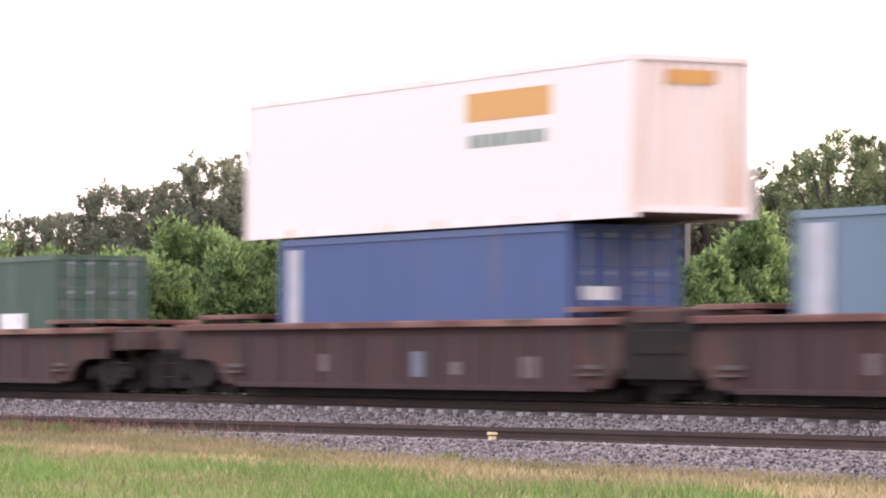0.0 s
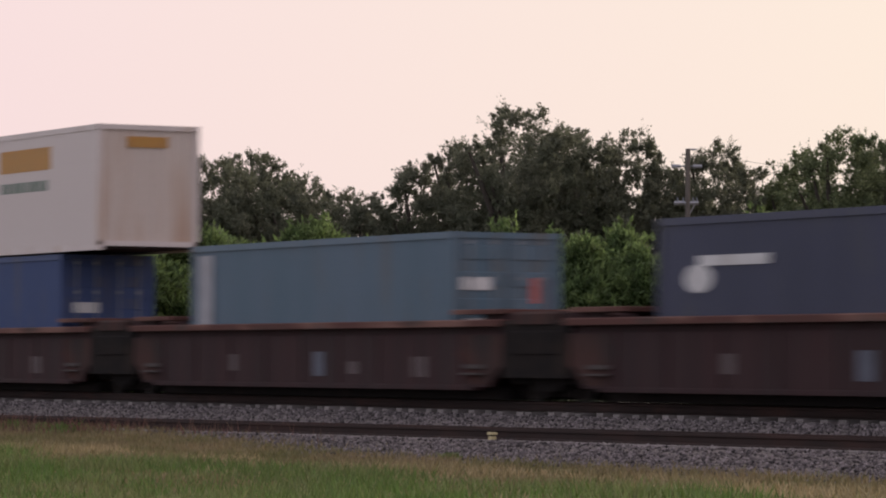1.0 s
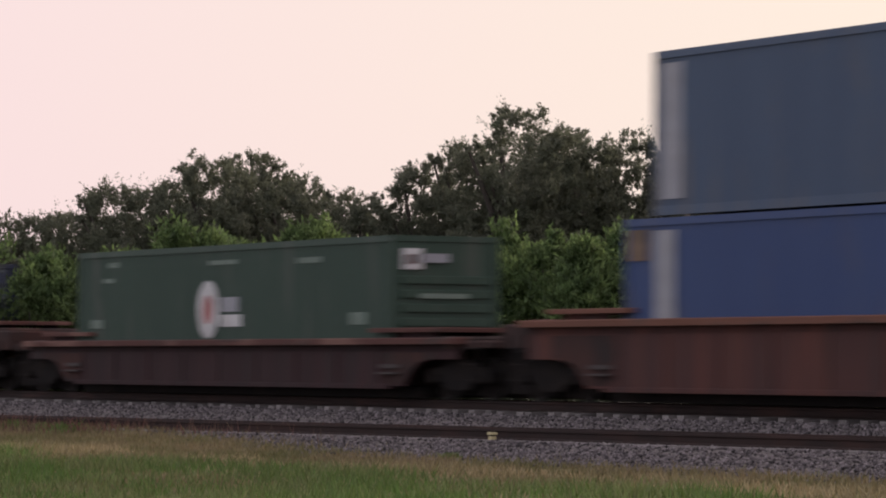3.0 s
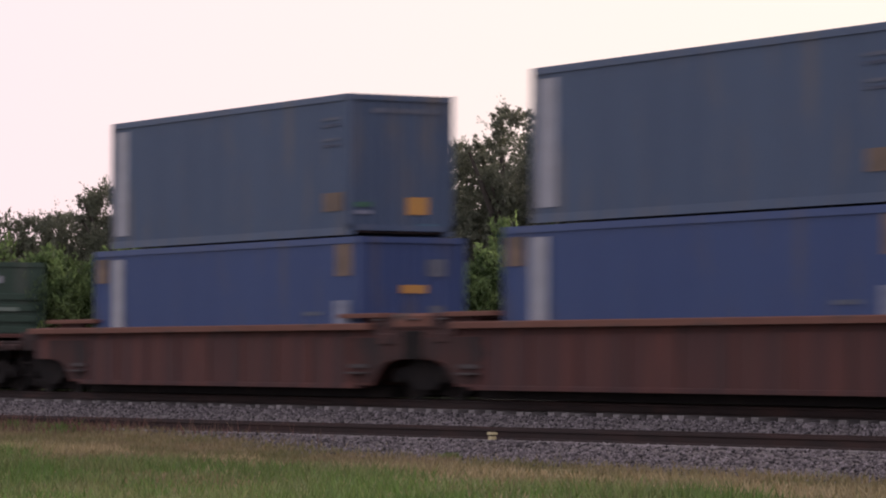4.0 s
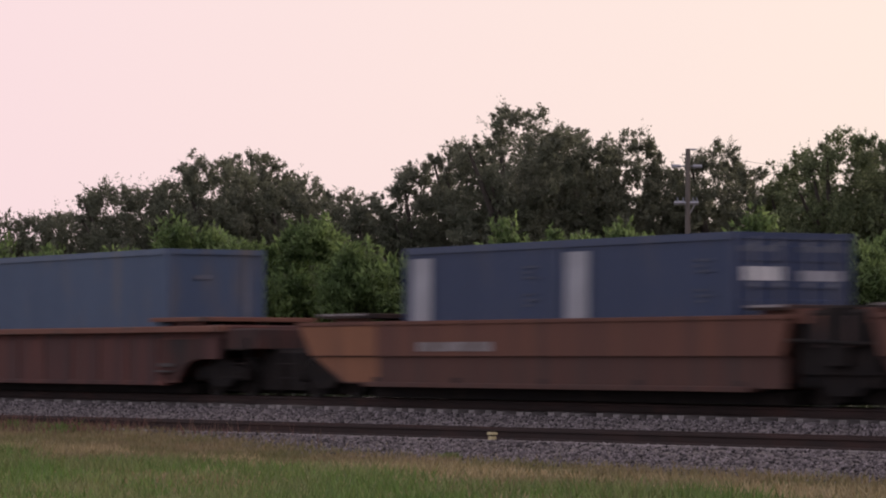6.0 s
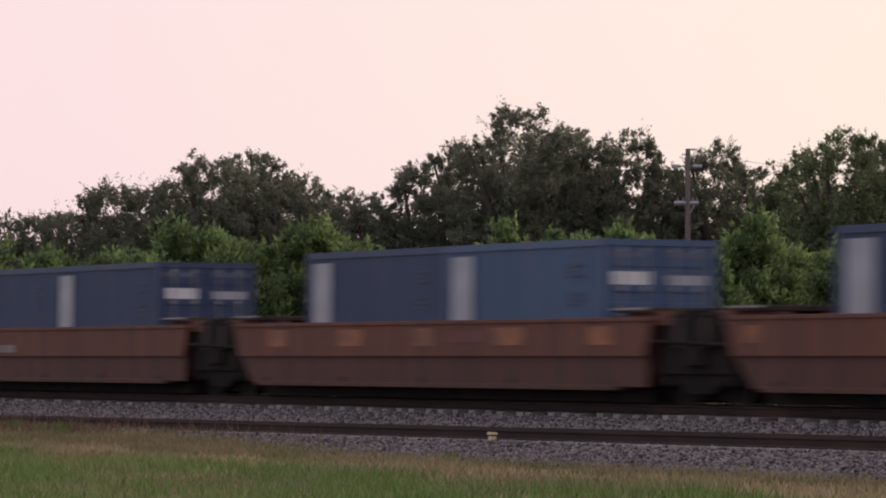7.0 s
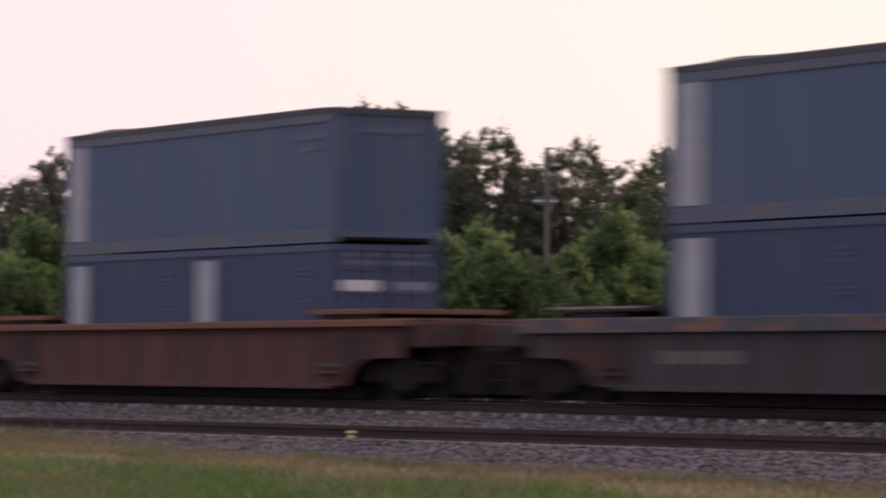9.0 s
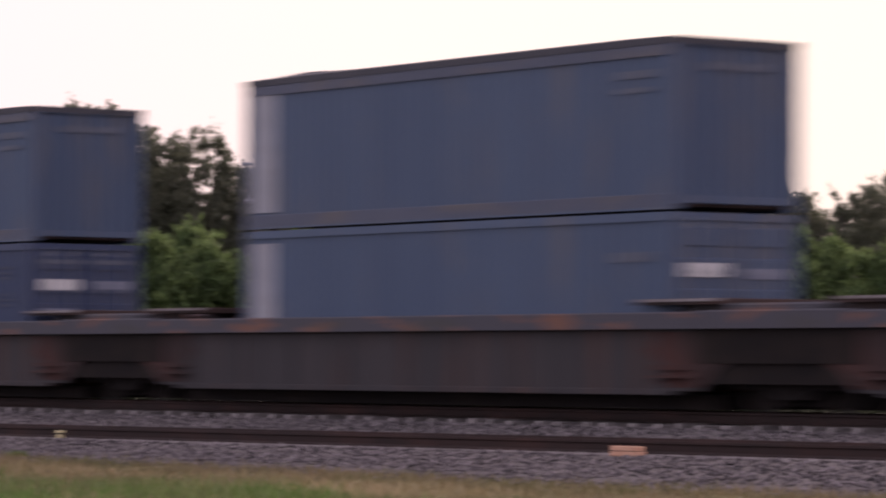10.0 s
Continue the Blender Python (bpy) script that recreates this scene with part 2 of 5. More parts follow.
def ground_material():
    """Sandy soil and thatch with grey gravel round the tracks, by the plan of the line."""
    m = material("trackside_ground", (0.15, 0.135, 0.065), 0.95, second=(0.21, 0.175, 0.095), scale=0.25, grain=9, bump=0.5, spec=0.05)
    n, l = m.node_tree.nodes, m.node_tree.links
    b = n["Principled BSDF"]
    soil = b.inputs["Base Color"].links[0].from_socket
    geo, sep = n.new("ShaderNodeNewGeometry"), n.new("ShaderNodeSeparateXYZ")
    l.new(geo.outputs["Position"], sep.inputs["Vector"])
    # the gravel's edge lies 9 m out in the east and comes in towards the west
    edge = n.new("ShaderNodeMapRange")
    edge.inputs["From Min"].default_value, edge.inputs["From Max"].default_value = -76, -54
    edge.inputs["To Min"].default_value, edge.inputs["To Max"].default_value = 3.6, 8.2
    l.new(sep.outputs["X"], edge.inputs["Value"])
    wob = n.new("ShaderNodeTexNoise")
    wob.inputs["Scale"].default_value, wob.inputs["Detail"].default_value = 0.6, 6
    l.new(geo.outputs["Position"], wob.inputs["Vector"])
    s1 = n.new("ShaderNodeMath")
    s1.operation = "ADD"
    l.new(sep.outputs["Y"], s1.inputs[0])
    l.new(edge.outputs["Result"], s1.inputs[1])
    s2 = n.new("ShaderNodeMath")
    s2.operation = "MULTIPLY_ADD"
    s2.inputs[1].default_value, s2.inputs[2].default_value = 2.4, -1.2
    l.new(wob.outputs["Fac"], s2.inputs[0])
    s3 = n.new("ShaderNodeMath")
    s3.operation = "ADD"
    l.new(s1.outputs[0], s3.inputs[0])
    l.new(s2.outputs[0], s3.inputs[1])
    f = n.new("ShaderNodeMapRange")
    f.inputs["From Min"].default_value, f.inputs["From Max"].default_value = -0.4, 0.4
    l.new(s3.outputs[0], f.inputs["Value"])
    far = n.new("ShaderNodeMapRange")
    far.inputs["From Min"].default_value, far.inputs["From Max"].default_value = 4.0, 6.0
    far.inputs["To Min"].default_value, far.inputs["To Max"].default_value = 1.0, 0.0
    l.new(sep.outputs["Y"], far.inputs["Value"])
    both = n.new("ShaderNodeMath")
    both.operation = "MULTIPLY"
    l.new(f.outputs["Result"], both.inputs[0])
    l.new(far.outputs["Result"], both.inputs[1])
    vor = n.new("ShaderNodeTexVoronoi")
    vor.inputs["Scale"].default_value = 14
    l.new(geo.outputs["Position"], vor.inputs["Vector"])
    cr = n.new("ShaderNodeValToRGB")
    cr.color_ramp.elements[0].color, cr.color_ramp.elements[1].color = (0.072, 0.063, 0.062, 1), (0.215, 0.188, 0.18, 1)
    l.new(vor.outputs["Color"], cr.inputs["Fac"])
    mx = n.new("ShaderNodeMix")
    mx.data_type = "RGBA"
    l.new(both.outputs[0], mx.inputs["Factor"])
    l.new(soil, mx.inputs["A"])
    l.new(cr.outputs["Color"], mx.inputs["B"])
    l.new(mx.outputs["Result"], b.inputs["Base Color"])
    return m


GROUND = ground_material()


# ---- mesh building ----
class Shape:
    """Collects solids into one mesh."""

    def __init__(self):
        self.v, self.f = [], []

    def box(self, x0, x1, y0, y1, z0, z1, c=0.0):
        """A box; c chamfers its long vertical and top edges."""
        if c <= 0:
            k = len(self.v)
            self.v += [(x, y, z) for x in (x0, x1) for y in (y0, y1) for z in (z0, z1)]
            self.f += [tuple(k + i for i in q) for q in ((0, 1, 3, 2), (4, 6, 7, 5), (0, 4, 5, 1), (2, 3, 7, 6), (0, 2, 6, 4), (1, 5, 7, 3))]
            return self
        ring = [(x0 + c, y0), (x1 - c, y0), (x1, y0 + c), (x1, y1 - c), (x1 - c, y1), (x0 + c, y1), (x0, y1 - c), (x0, y0 + c)]
        inner = [(min(max(x, x0 + c), x1 - c), min(max(y, y0 + c), y1 - c)) for x, y in ring]
        return self.loft([[(x, y, z0) for x, y in ring], [(x, y, z1 - c) for x, y in ring], [(x, y, z1) for x, y in inner]])

    def loft(self, rings, closed=True):
        k, n = len(self.v), len(rings[0])
        for r in rings:
            self.v += [tuple(p) for p in r]
        for i in range(len(rings) - 1):
            for j in range(n):
                a, b = k + i * n + j, k + i * n + (j + 1) % n
                self.f.append((a, b, b + n, a + n))
        if closed:
            self.f.append(tuple(k + j for j in reversed(range(n))))
            self.f.append(tuple(k + (len(rings) - 1) * n + j for j in range(n)))
        return self

    def plate(self, outline, y0, y1):
        """A plate of an outline of (x, z), from y0 to y1."""
        return self.loft([[(x, y1, z) for x, z in outline], [(x, y0, z) for x, z in outline]])

    def bar(self, a, b, r, n=8, r2=None):
        a, b = Vector(a), Vector(b)
        q = (b - a).to_track_quat("Z", "Y")
        rings = []
        for p, rr in ((a, r), (b, r if r2 is None else r2)):
            rings.append([p + q @ Vector((rr * math.cos(2 * math.pi * i / n), rr * math.sin(2 * math.pi * i / n), 0)) for i in range(n)])
        return self.loft(rings)

    def mesh(self, name, mat):
        me = bpy.data.meshes.new(name)
        me.from_pydata(self.v, [], self.f)
        bm = bmesh.new()
        bm.from_mesh(me)
        bmesh.ops.recalc_face_normals(bm, faces=bm.faces)
        bm.to_mesh(me)
        bm.free()
        me.materials.append(mat)
        return me


def part(name, shape, mat, parent=None, label=""):
    ob = new(name, shape if isinstance(shape, bpy.types.Mesh) else shape.mesh(name, mat))
    ob.parent = parent
    return tagged(ob, label)


def quads(name, corners, mat):
    """One mesh of many loose polygons: corners is an array (count, sides, 3)."""
    n, k = corners.shape[:2]
    me = bpy.data.meshes.new(name)
    me.vertices.add(n * k)
    me.vertices.foreach_set("co", corners.reshape(-1).astype(np.float32))
    me.loops.add(n * k)
    me.loops.foreach_set("vertex_index", np.arange(n * k, dtype=np.int32))
    me.polygons.add(n)
    me.polygons.foreach_set("loop_start", np.arange(0, n * k, k, dtype=np.int32))
    me.polygons.foreach_set("loop_total", np.full(n, k, dtype=np.int32))
    me.update(calc_edges=True)
    me.materials.append(mat)
    return me


# ---- the ground and the two tracks ----
def siding_head(x):
    return -0.15 + (x + 36.0) * 0.0043


def ground_height(x, y):
    bed = max(-0.80, min(-0.02, siding_head(min(x, -20.0)) - 0.20))
    pts = [(-400, -1.0), (-40, -0.92), (-20, -0.78), (-11, -0.68), (-7.2, -0.60), (-6.0, bed - 0.10), (-5.3, bed), (-2.4, bed), (-1.2, -0.235), (-0.35, -0.135), (2.8, -0.135), (4.6, -0.65), (400, -0.75)]
    for (ya, za), (yb, zb) in zip(pts, pts[1:]):
        if y <= yb:
            f = (y - ya) / (yb - ya)
            return za + f * (zb - za)
    return pts[-1][1]


def build_ground():
    xs = [-2500, -1200, -500, -250, -170] + [-130 + i * 0.5 for i in range(221)] + [-10, 20, 80, 250, 800, 2500]
    ys = [-1500, -400, -120, -60, -40] + [-30 + i * 0.5 for i in range(46)] + [-7 + i * 0.25 for i in range(49)] + [6, 8, 12, 20, 40, 70, 120, 300, 900, 3500]
    verts = []
    for y in ys:
        for x in xs:
            z = ground_height(x, y)
            rough = 0.03 if y < -6.5 or y > 4 else 0.015
            z += rough * noise.noise((x * 0.7, y * 0.7, 0)) + 0.5 * rough * noise.noise((x * 2.3, y * 2.3, 5))
            verts.append((x, y, z))
    n = len(xs)
    faces = [(j * n + i, j * n + i + 1, (j + 1) * n + i + 1, (j + 1) * n + i) for j in range(len(ys) - 1) for i in range(n - 1)]
    me = bpy.data.meshes.new("ground")
    me.from_pydata(verts, [], faces)
    me.materials.append(GROUND)
    me.shade_smooth()
    tagged(new("ground", me), "dry grassy trackside ground with grey gravel beside the rails", "ground", kind="structure")


def rail_profile(head, y):
    """The rail's section at one end, head height and centre line given."""
    half = [(0.036, 0.0), (0.037, -0.035), (0.010, -0.048), (0.009, -0.135), (0.07, -0.155), (0.07, -0.17)]
    ring = [(y + a, head + b) for a, b in half] + [(y - a, head + b) for a, b in reversed(half)]
    return ring


def build_rail(name, y, head_a, head_b, x0, x1, label, polished):
    thing = tagged(new(name), label, "rail", "rails", "structure")
    s = Shape()
    s.loft([[(x0, a, b) for a, b in rail_profile(head_a, y)], [(x1, a, b) for a, b in rail_profile(head_b, y)]])
    part("rail_body", s, RAIL, thing)
    if polished:
        t = Shape()
        t.loft([[(x0, y - 0.030, head_a), (x0, y + 0.030, head_a), (x0, y + 0.024, head_a + 0.004), (x0, y - 0.024, head_a + 0.004)],
                [(x1, y - 0.030, head_b), (x1, y + 0.030, head_b), (x1, y + 0.024, head_b + 0.004), (x1, y - 0.024, head_b + 0.004)]])
        part("rail_head", t, RAILTOP, thing, "bright worn running surface")


def build_tracks():
    for y in (0.47, 1.97):
        build_rail("main_rail", y, 0.126, 0.126, -400, 270, "brown steel rail of the main line with polished head", True)
    for y in (-4.67, -3.17):
        build_rail("siding_rail", y, siding_head(-140), siding_head(-10), -140, -10, "dark rusty disused siding rail on low ballast", False)


build_ground()
build_tracks()


# ---- the train: it runs to the west at a steady pace ----
SPEED = 24.27
TRAIN = []          # (thing, place along the line at 4.5 s, y, z)
HEAD = 0.13
FLOOR = 0.53        # underside of a container in a well


def corrugated(x0, x1, z0, z1, y, out, pitch=0.278, depth=0.034):
    """A pressed steel wall along x, its ribs towards out (-1 or 1), with a skin behind."""
    s = Shape()
    n = max(1, round((x1 - x0) / pitch))
    p = (x1 - x0) / n
    line = []
    for i in range(n):
        a = x0 + i * p
        line += [(a, 0), (a + 0.26 * p, 0), (a + 0.42 * p, -depth), (a + 0.84 * p, -depth)]
    line.append((x1, 0))
    front = [(x, y + out * d) for x, d in line]
    k = len(front)
    s.v = [(x, yy, z) for z in (z0, z1) for x, yy in front] + [(x, y - out * 0.06, z) for z in (z0, z1) for x in (x0, x1)]
    s.f = [(i, i + 1, k + i + 1, k + i) for i in range(k - 1)]
    b = 2 * k
    s.f += [(b, b + 1, b + 3, b + 2), (0, k, b + 2, b), (k - 1, b + 1, b + 3, 2 * k - 1)]
    return s


def corrugated_end(y0, y1, z0, z1, x, out):
    s = corrugated(y0, y1, z0, z1, 0, 1, 0.25, 0.04)
    s.v = [(x + out * yy, xx, z) for xx, yy, z in s.v]
    return s


def plate_on_side(x0, x1, z0, z1, y=-1.22):
    return Shape().box(x0, x1, y + 0.011, y + 0.024, z0, z1)


def words(a, b, seed):
    """Splits a line of worn lettering from a to b into a few words of uneven length."""
    if b - a < 0.42:
        return [(a, b)]
    rng = random.Random(seed)
    cuts, at = [], a
    while at < b - 0.1:
        to = min(b, at + rng.uniform(0.14, 0.40))
        cuts.append((at, to))
        at = to + 0.06
    return cuts


def build_container(u, z, length, high, paint, kind="end", wide=2.44, stripe=None, label="", marks=(), end_marks=(), group="containers on the train", smooth=False, sheeted=False):
    """A shipping container of parts. Its near side faces -y; the end at +x has doors or a plain pressed wall.
    marks: (x0, x1, z0, z1, material, name) on the near side; end_marks: (y0, y1, z0, z1, material, name) on the +x end."""
    thing = tagged(new("shipping_container"), label, "container", group)
    mat = PAINT[paint]
    h, w = length / 2, wide / 2
    s = Shape()
    for y in (-w, w):
        t = 0.06 if y < 0 else -0.06
        a, b = sorted((y, y + t))
        if sheeted:      # deep side rails with a lip
            s.box(-h, h, a, b, 0, 0.03).box(-h, h, a, b, high - 0.03, high)
            for z0, z1 in ((0.03, 0.24), (high - 0.27, high - 0.03)):
                part("side_rail", Shape().box(-h, h, a, b, z0, z1, 0.008), RAIL_GREY, thing, "dull grey-blue deep side rail")
        else:
            s.box(-h, h, a, b, 0, 0.16).box(-h, h, a, b, high - 0.13, high)
    for x in (-h, h):
        a, b = sorted((x, x - 0.10 if x > 0 else x + 0.10))
        s.box(a, b, -w, w, 0.10, 0.22).box(a, b, -w, w, high - 0.12, high)
        for y in (-w, w):
            c, d = sorted((y, y + (0.12 if y < 0 else -0.12)))
            s.box(a, b, c, d, 0.0, high)
    part("frame", s, mat, thing)
    for y, out in ((-w + 0.02, -1), (w - 0.02, 1)):
        if smooth:
            n = round(length / 0.61)
            p = (length - 0.2) / n
            wall = Shape().box(-h + 0.1, h - 0.1, min(y - out * 0.02, y - out * 0.05), max(y - out * 0.02, y - out * 0.05), 0.16, high - 0.09)
            panel = Shape().box(-p / 2 + 0.005, p / 2 - 0.005, -0.012, 0.012, 0.162, high - 0.092).mesh("side_panel", mat)
            for i in range(n):
                q = part("side_panel", panel, mat, thing)
                q.location = (-h + 0.1 + (i + 0.5) * p, y - out * 0.008, 0)
        else:
            wall = corrugated(-h + 0.1, h - 0.1, 0.16, high - 0.09, y, out)
        part("side_wall", wall, mat, thing)
    roof = Shape()
    n = round(length / 0.5)
    for i in range(n):
        a = -h + 0.1 + i * (length - 0.2) / n
        roof.box(a, a + (length - 0.2) / n - 0.05, -w + 0.06, w - 0.06, high - 0.05, high - 0.022)
    roof.box(-h + 0.1, h - 0.1, -w + 0.06, w - 0.06, high - 0.08, high - 0.045)
    part("roof", roof, mat, thing)
    if sheeted:
        rings = []
        for f in [i / 16 for i in range(17)]:
            x = -h - 0.01 + (2 * h + 0.02) * f
            rise = 0.06 * min(1.0, 9 * min(f, 1 - f)) ** 0.5 + 0.05 * math.exp(-((f - 0.12) / 0.06) ** 2)
            arc = [(x, -w - 0.012, high - 0.10), (x, -w - 0.012, high + 0.004), (x, -w * 0.7, high + 0.01 + rise), (x, w * 0.7, high + 0.01 + rise), (x, w + 0.012, high + 0.004), (x, w + 0.012, high - 0.10)]
            rings.append(arc)
        part("roof_sheet", Shape().loft(rings), SHEET, thing, "dark dull tarpaulin stretched over the roof")
    part("floor", Shape().box(-h + 0.1, h - 0.1, -w + 0.06, w - 0.06, 0.05, 0.14), DECK, thing)
    part("front_wall", corrugated_end(-w + 0.12, w - 0.12, 0.14, high - 0.12, -h + 0.03, -1), mat, thing)
    if kind == "door":
        for k, (a, b) in enumerate(((-w + 0.125, -0.012), (0.012, w - 0.125))):
            door = part("door", Shape().box(h - 0.09, h - 0.035, a, b, 0.145, high - 0.125), mat, thing)
            press = Shape().box(h - 0.036, h - 0.008, a + 0.09, b - 0.09, -0.14, 0.14, 0.022).mesh("door_swage", mat)
            for i in range(5):
                q = part("door_swage", press, mat, door)
                q.location = (0, 0, 0.145 + (high - 0.27) * (i + 0.5) / 5)
            for f in (0.27, 0.73):
                yy = a + f * (b - a)
                r = Shape().bar((h + 0.012, yy, 0.10), (h + 0.012, yy, high - 0.08), 0.019)
                for zz in (0.2, 0.95, high - 0.9, high - 0.2):
                    r.box(h - 0.02, h + 0.03, yy - 0.05, yy + 0.05, zz - 0.035, zz + 0.035)
                part("lock_rod", r, ROD, door, "galvanised locking rod")
            part("door_handle", Shape().box(h + 0.02, h + 0.045, a + 0.27 * (b - a), a + 0.27 * (b - a) + 0.42, 0.98, 1.03, 0.008), ROD, door)
    elif kind == "rail_door":      # flat doors with broad horizontal hat sections
        door = part("end_door", Shape().box(h - 0.09, h - 0.035, -w + 0.125, w - 0.125, 0.145, high - 0.125), mat, thing)
        hat = Shape().box(h - 0.037, h + 0.035, -w + 0.2, w - 0.2, 0, 0.16, 0.02).mesh("door_rail", mat)
        for i in range(7):
            r = part("door_rail", hat, mat, door)
            r.location = (0, 0, 0.22 + i * (high - 0.9) / 7)
    else:
        part("end_wall", corrugated_end(-w + 0.12, w - 0.12, 0.14, high - 0.12, h - 0.03, 1), PAINT.get(paint + "_end", mat), thing)
    casting = Shape().box(-0.09, 0.09, -0.084, 0.084, -0.062, 0.062, 0.012).mesh("corner_casting", mat)
    for x in (-h + 0.087, h - 0.087):
        for y in (-w + 0.081, w - 0.081):
            for zz in (0.059, high - 0.059):
                c = part("corner_casting", casting, mat, thing)
                c.location = (x, y, zz)
    if stripe:
        part("pale_panel", plate_on_side(-h + stripe[0], -h + stripe[1], 0.28, high - 0.22, -w), PALE, thing, "pale grey vertical side panel")
    for x0, x1, z0, z1, m, name in marks:
        if name.startswith(("shield", "emblem")):       # rounded shapes
            a, b = (x1 - x0) / 2, (z1 - z0) / 2
            ring = [(x0 + a + a * math.cos(math.pi * k / 8), z0 + b + b * math.sin(math.pi * k / 8)) for k in range(16)]
            part(name, Shape().plate(ring, -w + (0.004 if name.endswith("centre") else 0.010), -w + 0.022), m, thing)
        else:
            for a, b in words(x0, x1, x0 + 7 * z0) if name == "lettering_bar" else [(x0, x1)]:
                part(name, plate_on_side(a, b, z0, z1, -w), m, thing)
    face = {"door": h - 0.003, "rail_door": h + 0.039}.get(kind, h - 0.022)
    for y0, y1, z0, z1, m, name in end_marks:
        for a, b in words(y0, y1, y0 + 5 * z0) if name == "lettering_bar" or m is MARK_FAINT and y1 - y0 > 0.5 else [(y0, y1)]:
            part(name, Shape().box(h - 0.036, face, a, b, z0, z1), m, thing)
    TRAIN.append((thing, u, 1.22, z))
    return thing


def truck(parent, x, wheel_meshes):
    """A two-axle freight truck under the thing, its centre at x."""
    for side in (-1, 1):
        y = side * 1.02
        f = Shape().plate([(x - 1.28, 0.56), (x - 1.10, 0.62), (x - 0.62, 0.66), (x - 0.40, 0.80), (x + 0.40, 0.80), (x + 0.62, 0.66), (x + 1.10, 0.62),
                           (x + 1.28, 0.56), (x + 1.28, 0.36), (x + 1.02, 0.32), (x + 0.72, 0.40), (x + 0.42, 0.20), (x - 0.42, 0.20), (x - 0.72, 0.40), (x - 1.02, 0.32), (x - 1.28, 0.36)], y - 0.07, y + 0.07)
        part("side_frame", f, IRON, parent)
        for i in range(4):
            xx = x - 0.24 + 0.16 * i
            part("spring", Shape().bar((xx, y, 0.24), (xx, y, 0.52), 0.06, 8), IRON, parent)
        for xx in (x - 0.89, x + 0.89):
            part("bearing_cap", Shape().bar((xx, y - side * 0.02, 0.42), (xx, y + side * 0.16, 0.42), 0.11, 12, 0.085), IRON, parent)
    for dx in (-1, 1):
        part("brake_beam", Shape().box(x + dx * 0.45 - 0.28, x + dx * 0.45 + 0.28, -0.85, 0.85, 0.10, 0.40, 0.04), IRON, parent)
    # added dark block that stands for the shade beneath the truck
    part("guard_pan", Shape().box(x - 1.9, x + 1.9, -0.5, 0.5, 0.06, 0.30, 0.04), IRON, parent)
    part("bolster", Shape().box(x - 0.2, x + 0.2, -1.0, 1.0, 0.50, 0.78, 0.03), IRON, parent)
    for xx in (x - 0.89, x + 0.89):
        part("axle", Shape().bar((xx, -1.0, 0.42), (xx, 1.0, 0.42), 0.08, 10), IRON, parent)
        for side in (-1, 1):
            w = part("wheel", wheel_meshes[0], IRON, parent)
            w.location = (xx, side * 0.75, 0.42)
            part("tread", wheel_meshes[1], STEEL, w, "bright worn steel tread")


def wheel_pair():
    n = 28
    def ring(r, y):
        return [(r * math.cos(2 * math.pi * i / n), y, r * math.sin(2 * math.pi * i / n)) for i in range(n)]
    w = Shape().loft([ring(0.12, -0.09), ring(0.13, -0.06), ring(0.33, -0.03), ring(0.40, -0.065), ring(0.405, 0.06), ring(0.33, 0.02), ring(0.13, 0.06), ring(0.12, 0.09)])
    t = Shape().loft([ring(0.395, -0.066), ring(0.419, -0.062), ring(0.419, 0.055), ring(0.395, 0.06)], False)
    return w.mesh("wheel", IRON), t.mesh("tread", STEEL)


WHEELS = wheel_pair()
RAIL_GREY = material("dull_grey_blue_rail_paint", (0.066, 0.074, 0.112), 0.6, second=(0.054, 0.064, 0.10), scale=0.9, dirt=(0.10, 0.08, 0.07), dirt_amount=0.4, stretch=(0.6, 2, 2))
SHEET = material("dull_dark_tarpaulin", (0.060, 0.058, 0.070), 0.8, second=(0.042, 0.042, 0.052), scale=1.3, grain=20)
CASTING = material("rusty_connector_casting", (0.098, 0.044, 0.036), 0.85, spec=0.15, second=(0.062, 0.034, 0.030), scale=2.2, dirt=(0.035, 0.028, 0.028), dirt_amount=0.8, dirt_scale=2.0)
STEP = material("grey_step_plate", (0.062, 0.044, 0.042), 0.8, second=(0.045, 0.034, 0.032), scale=5)


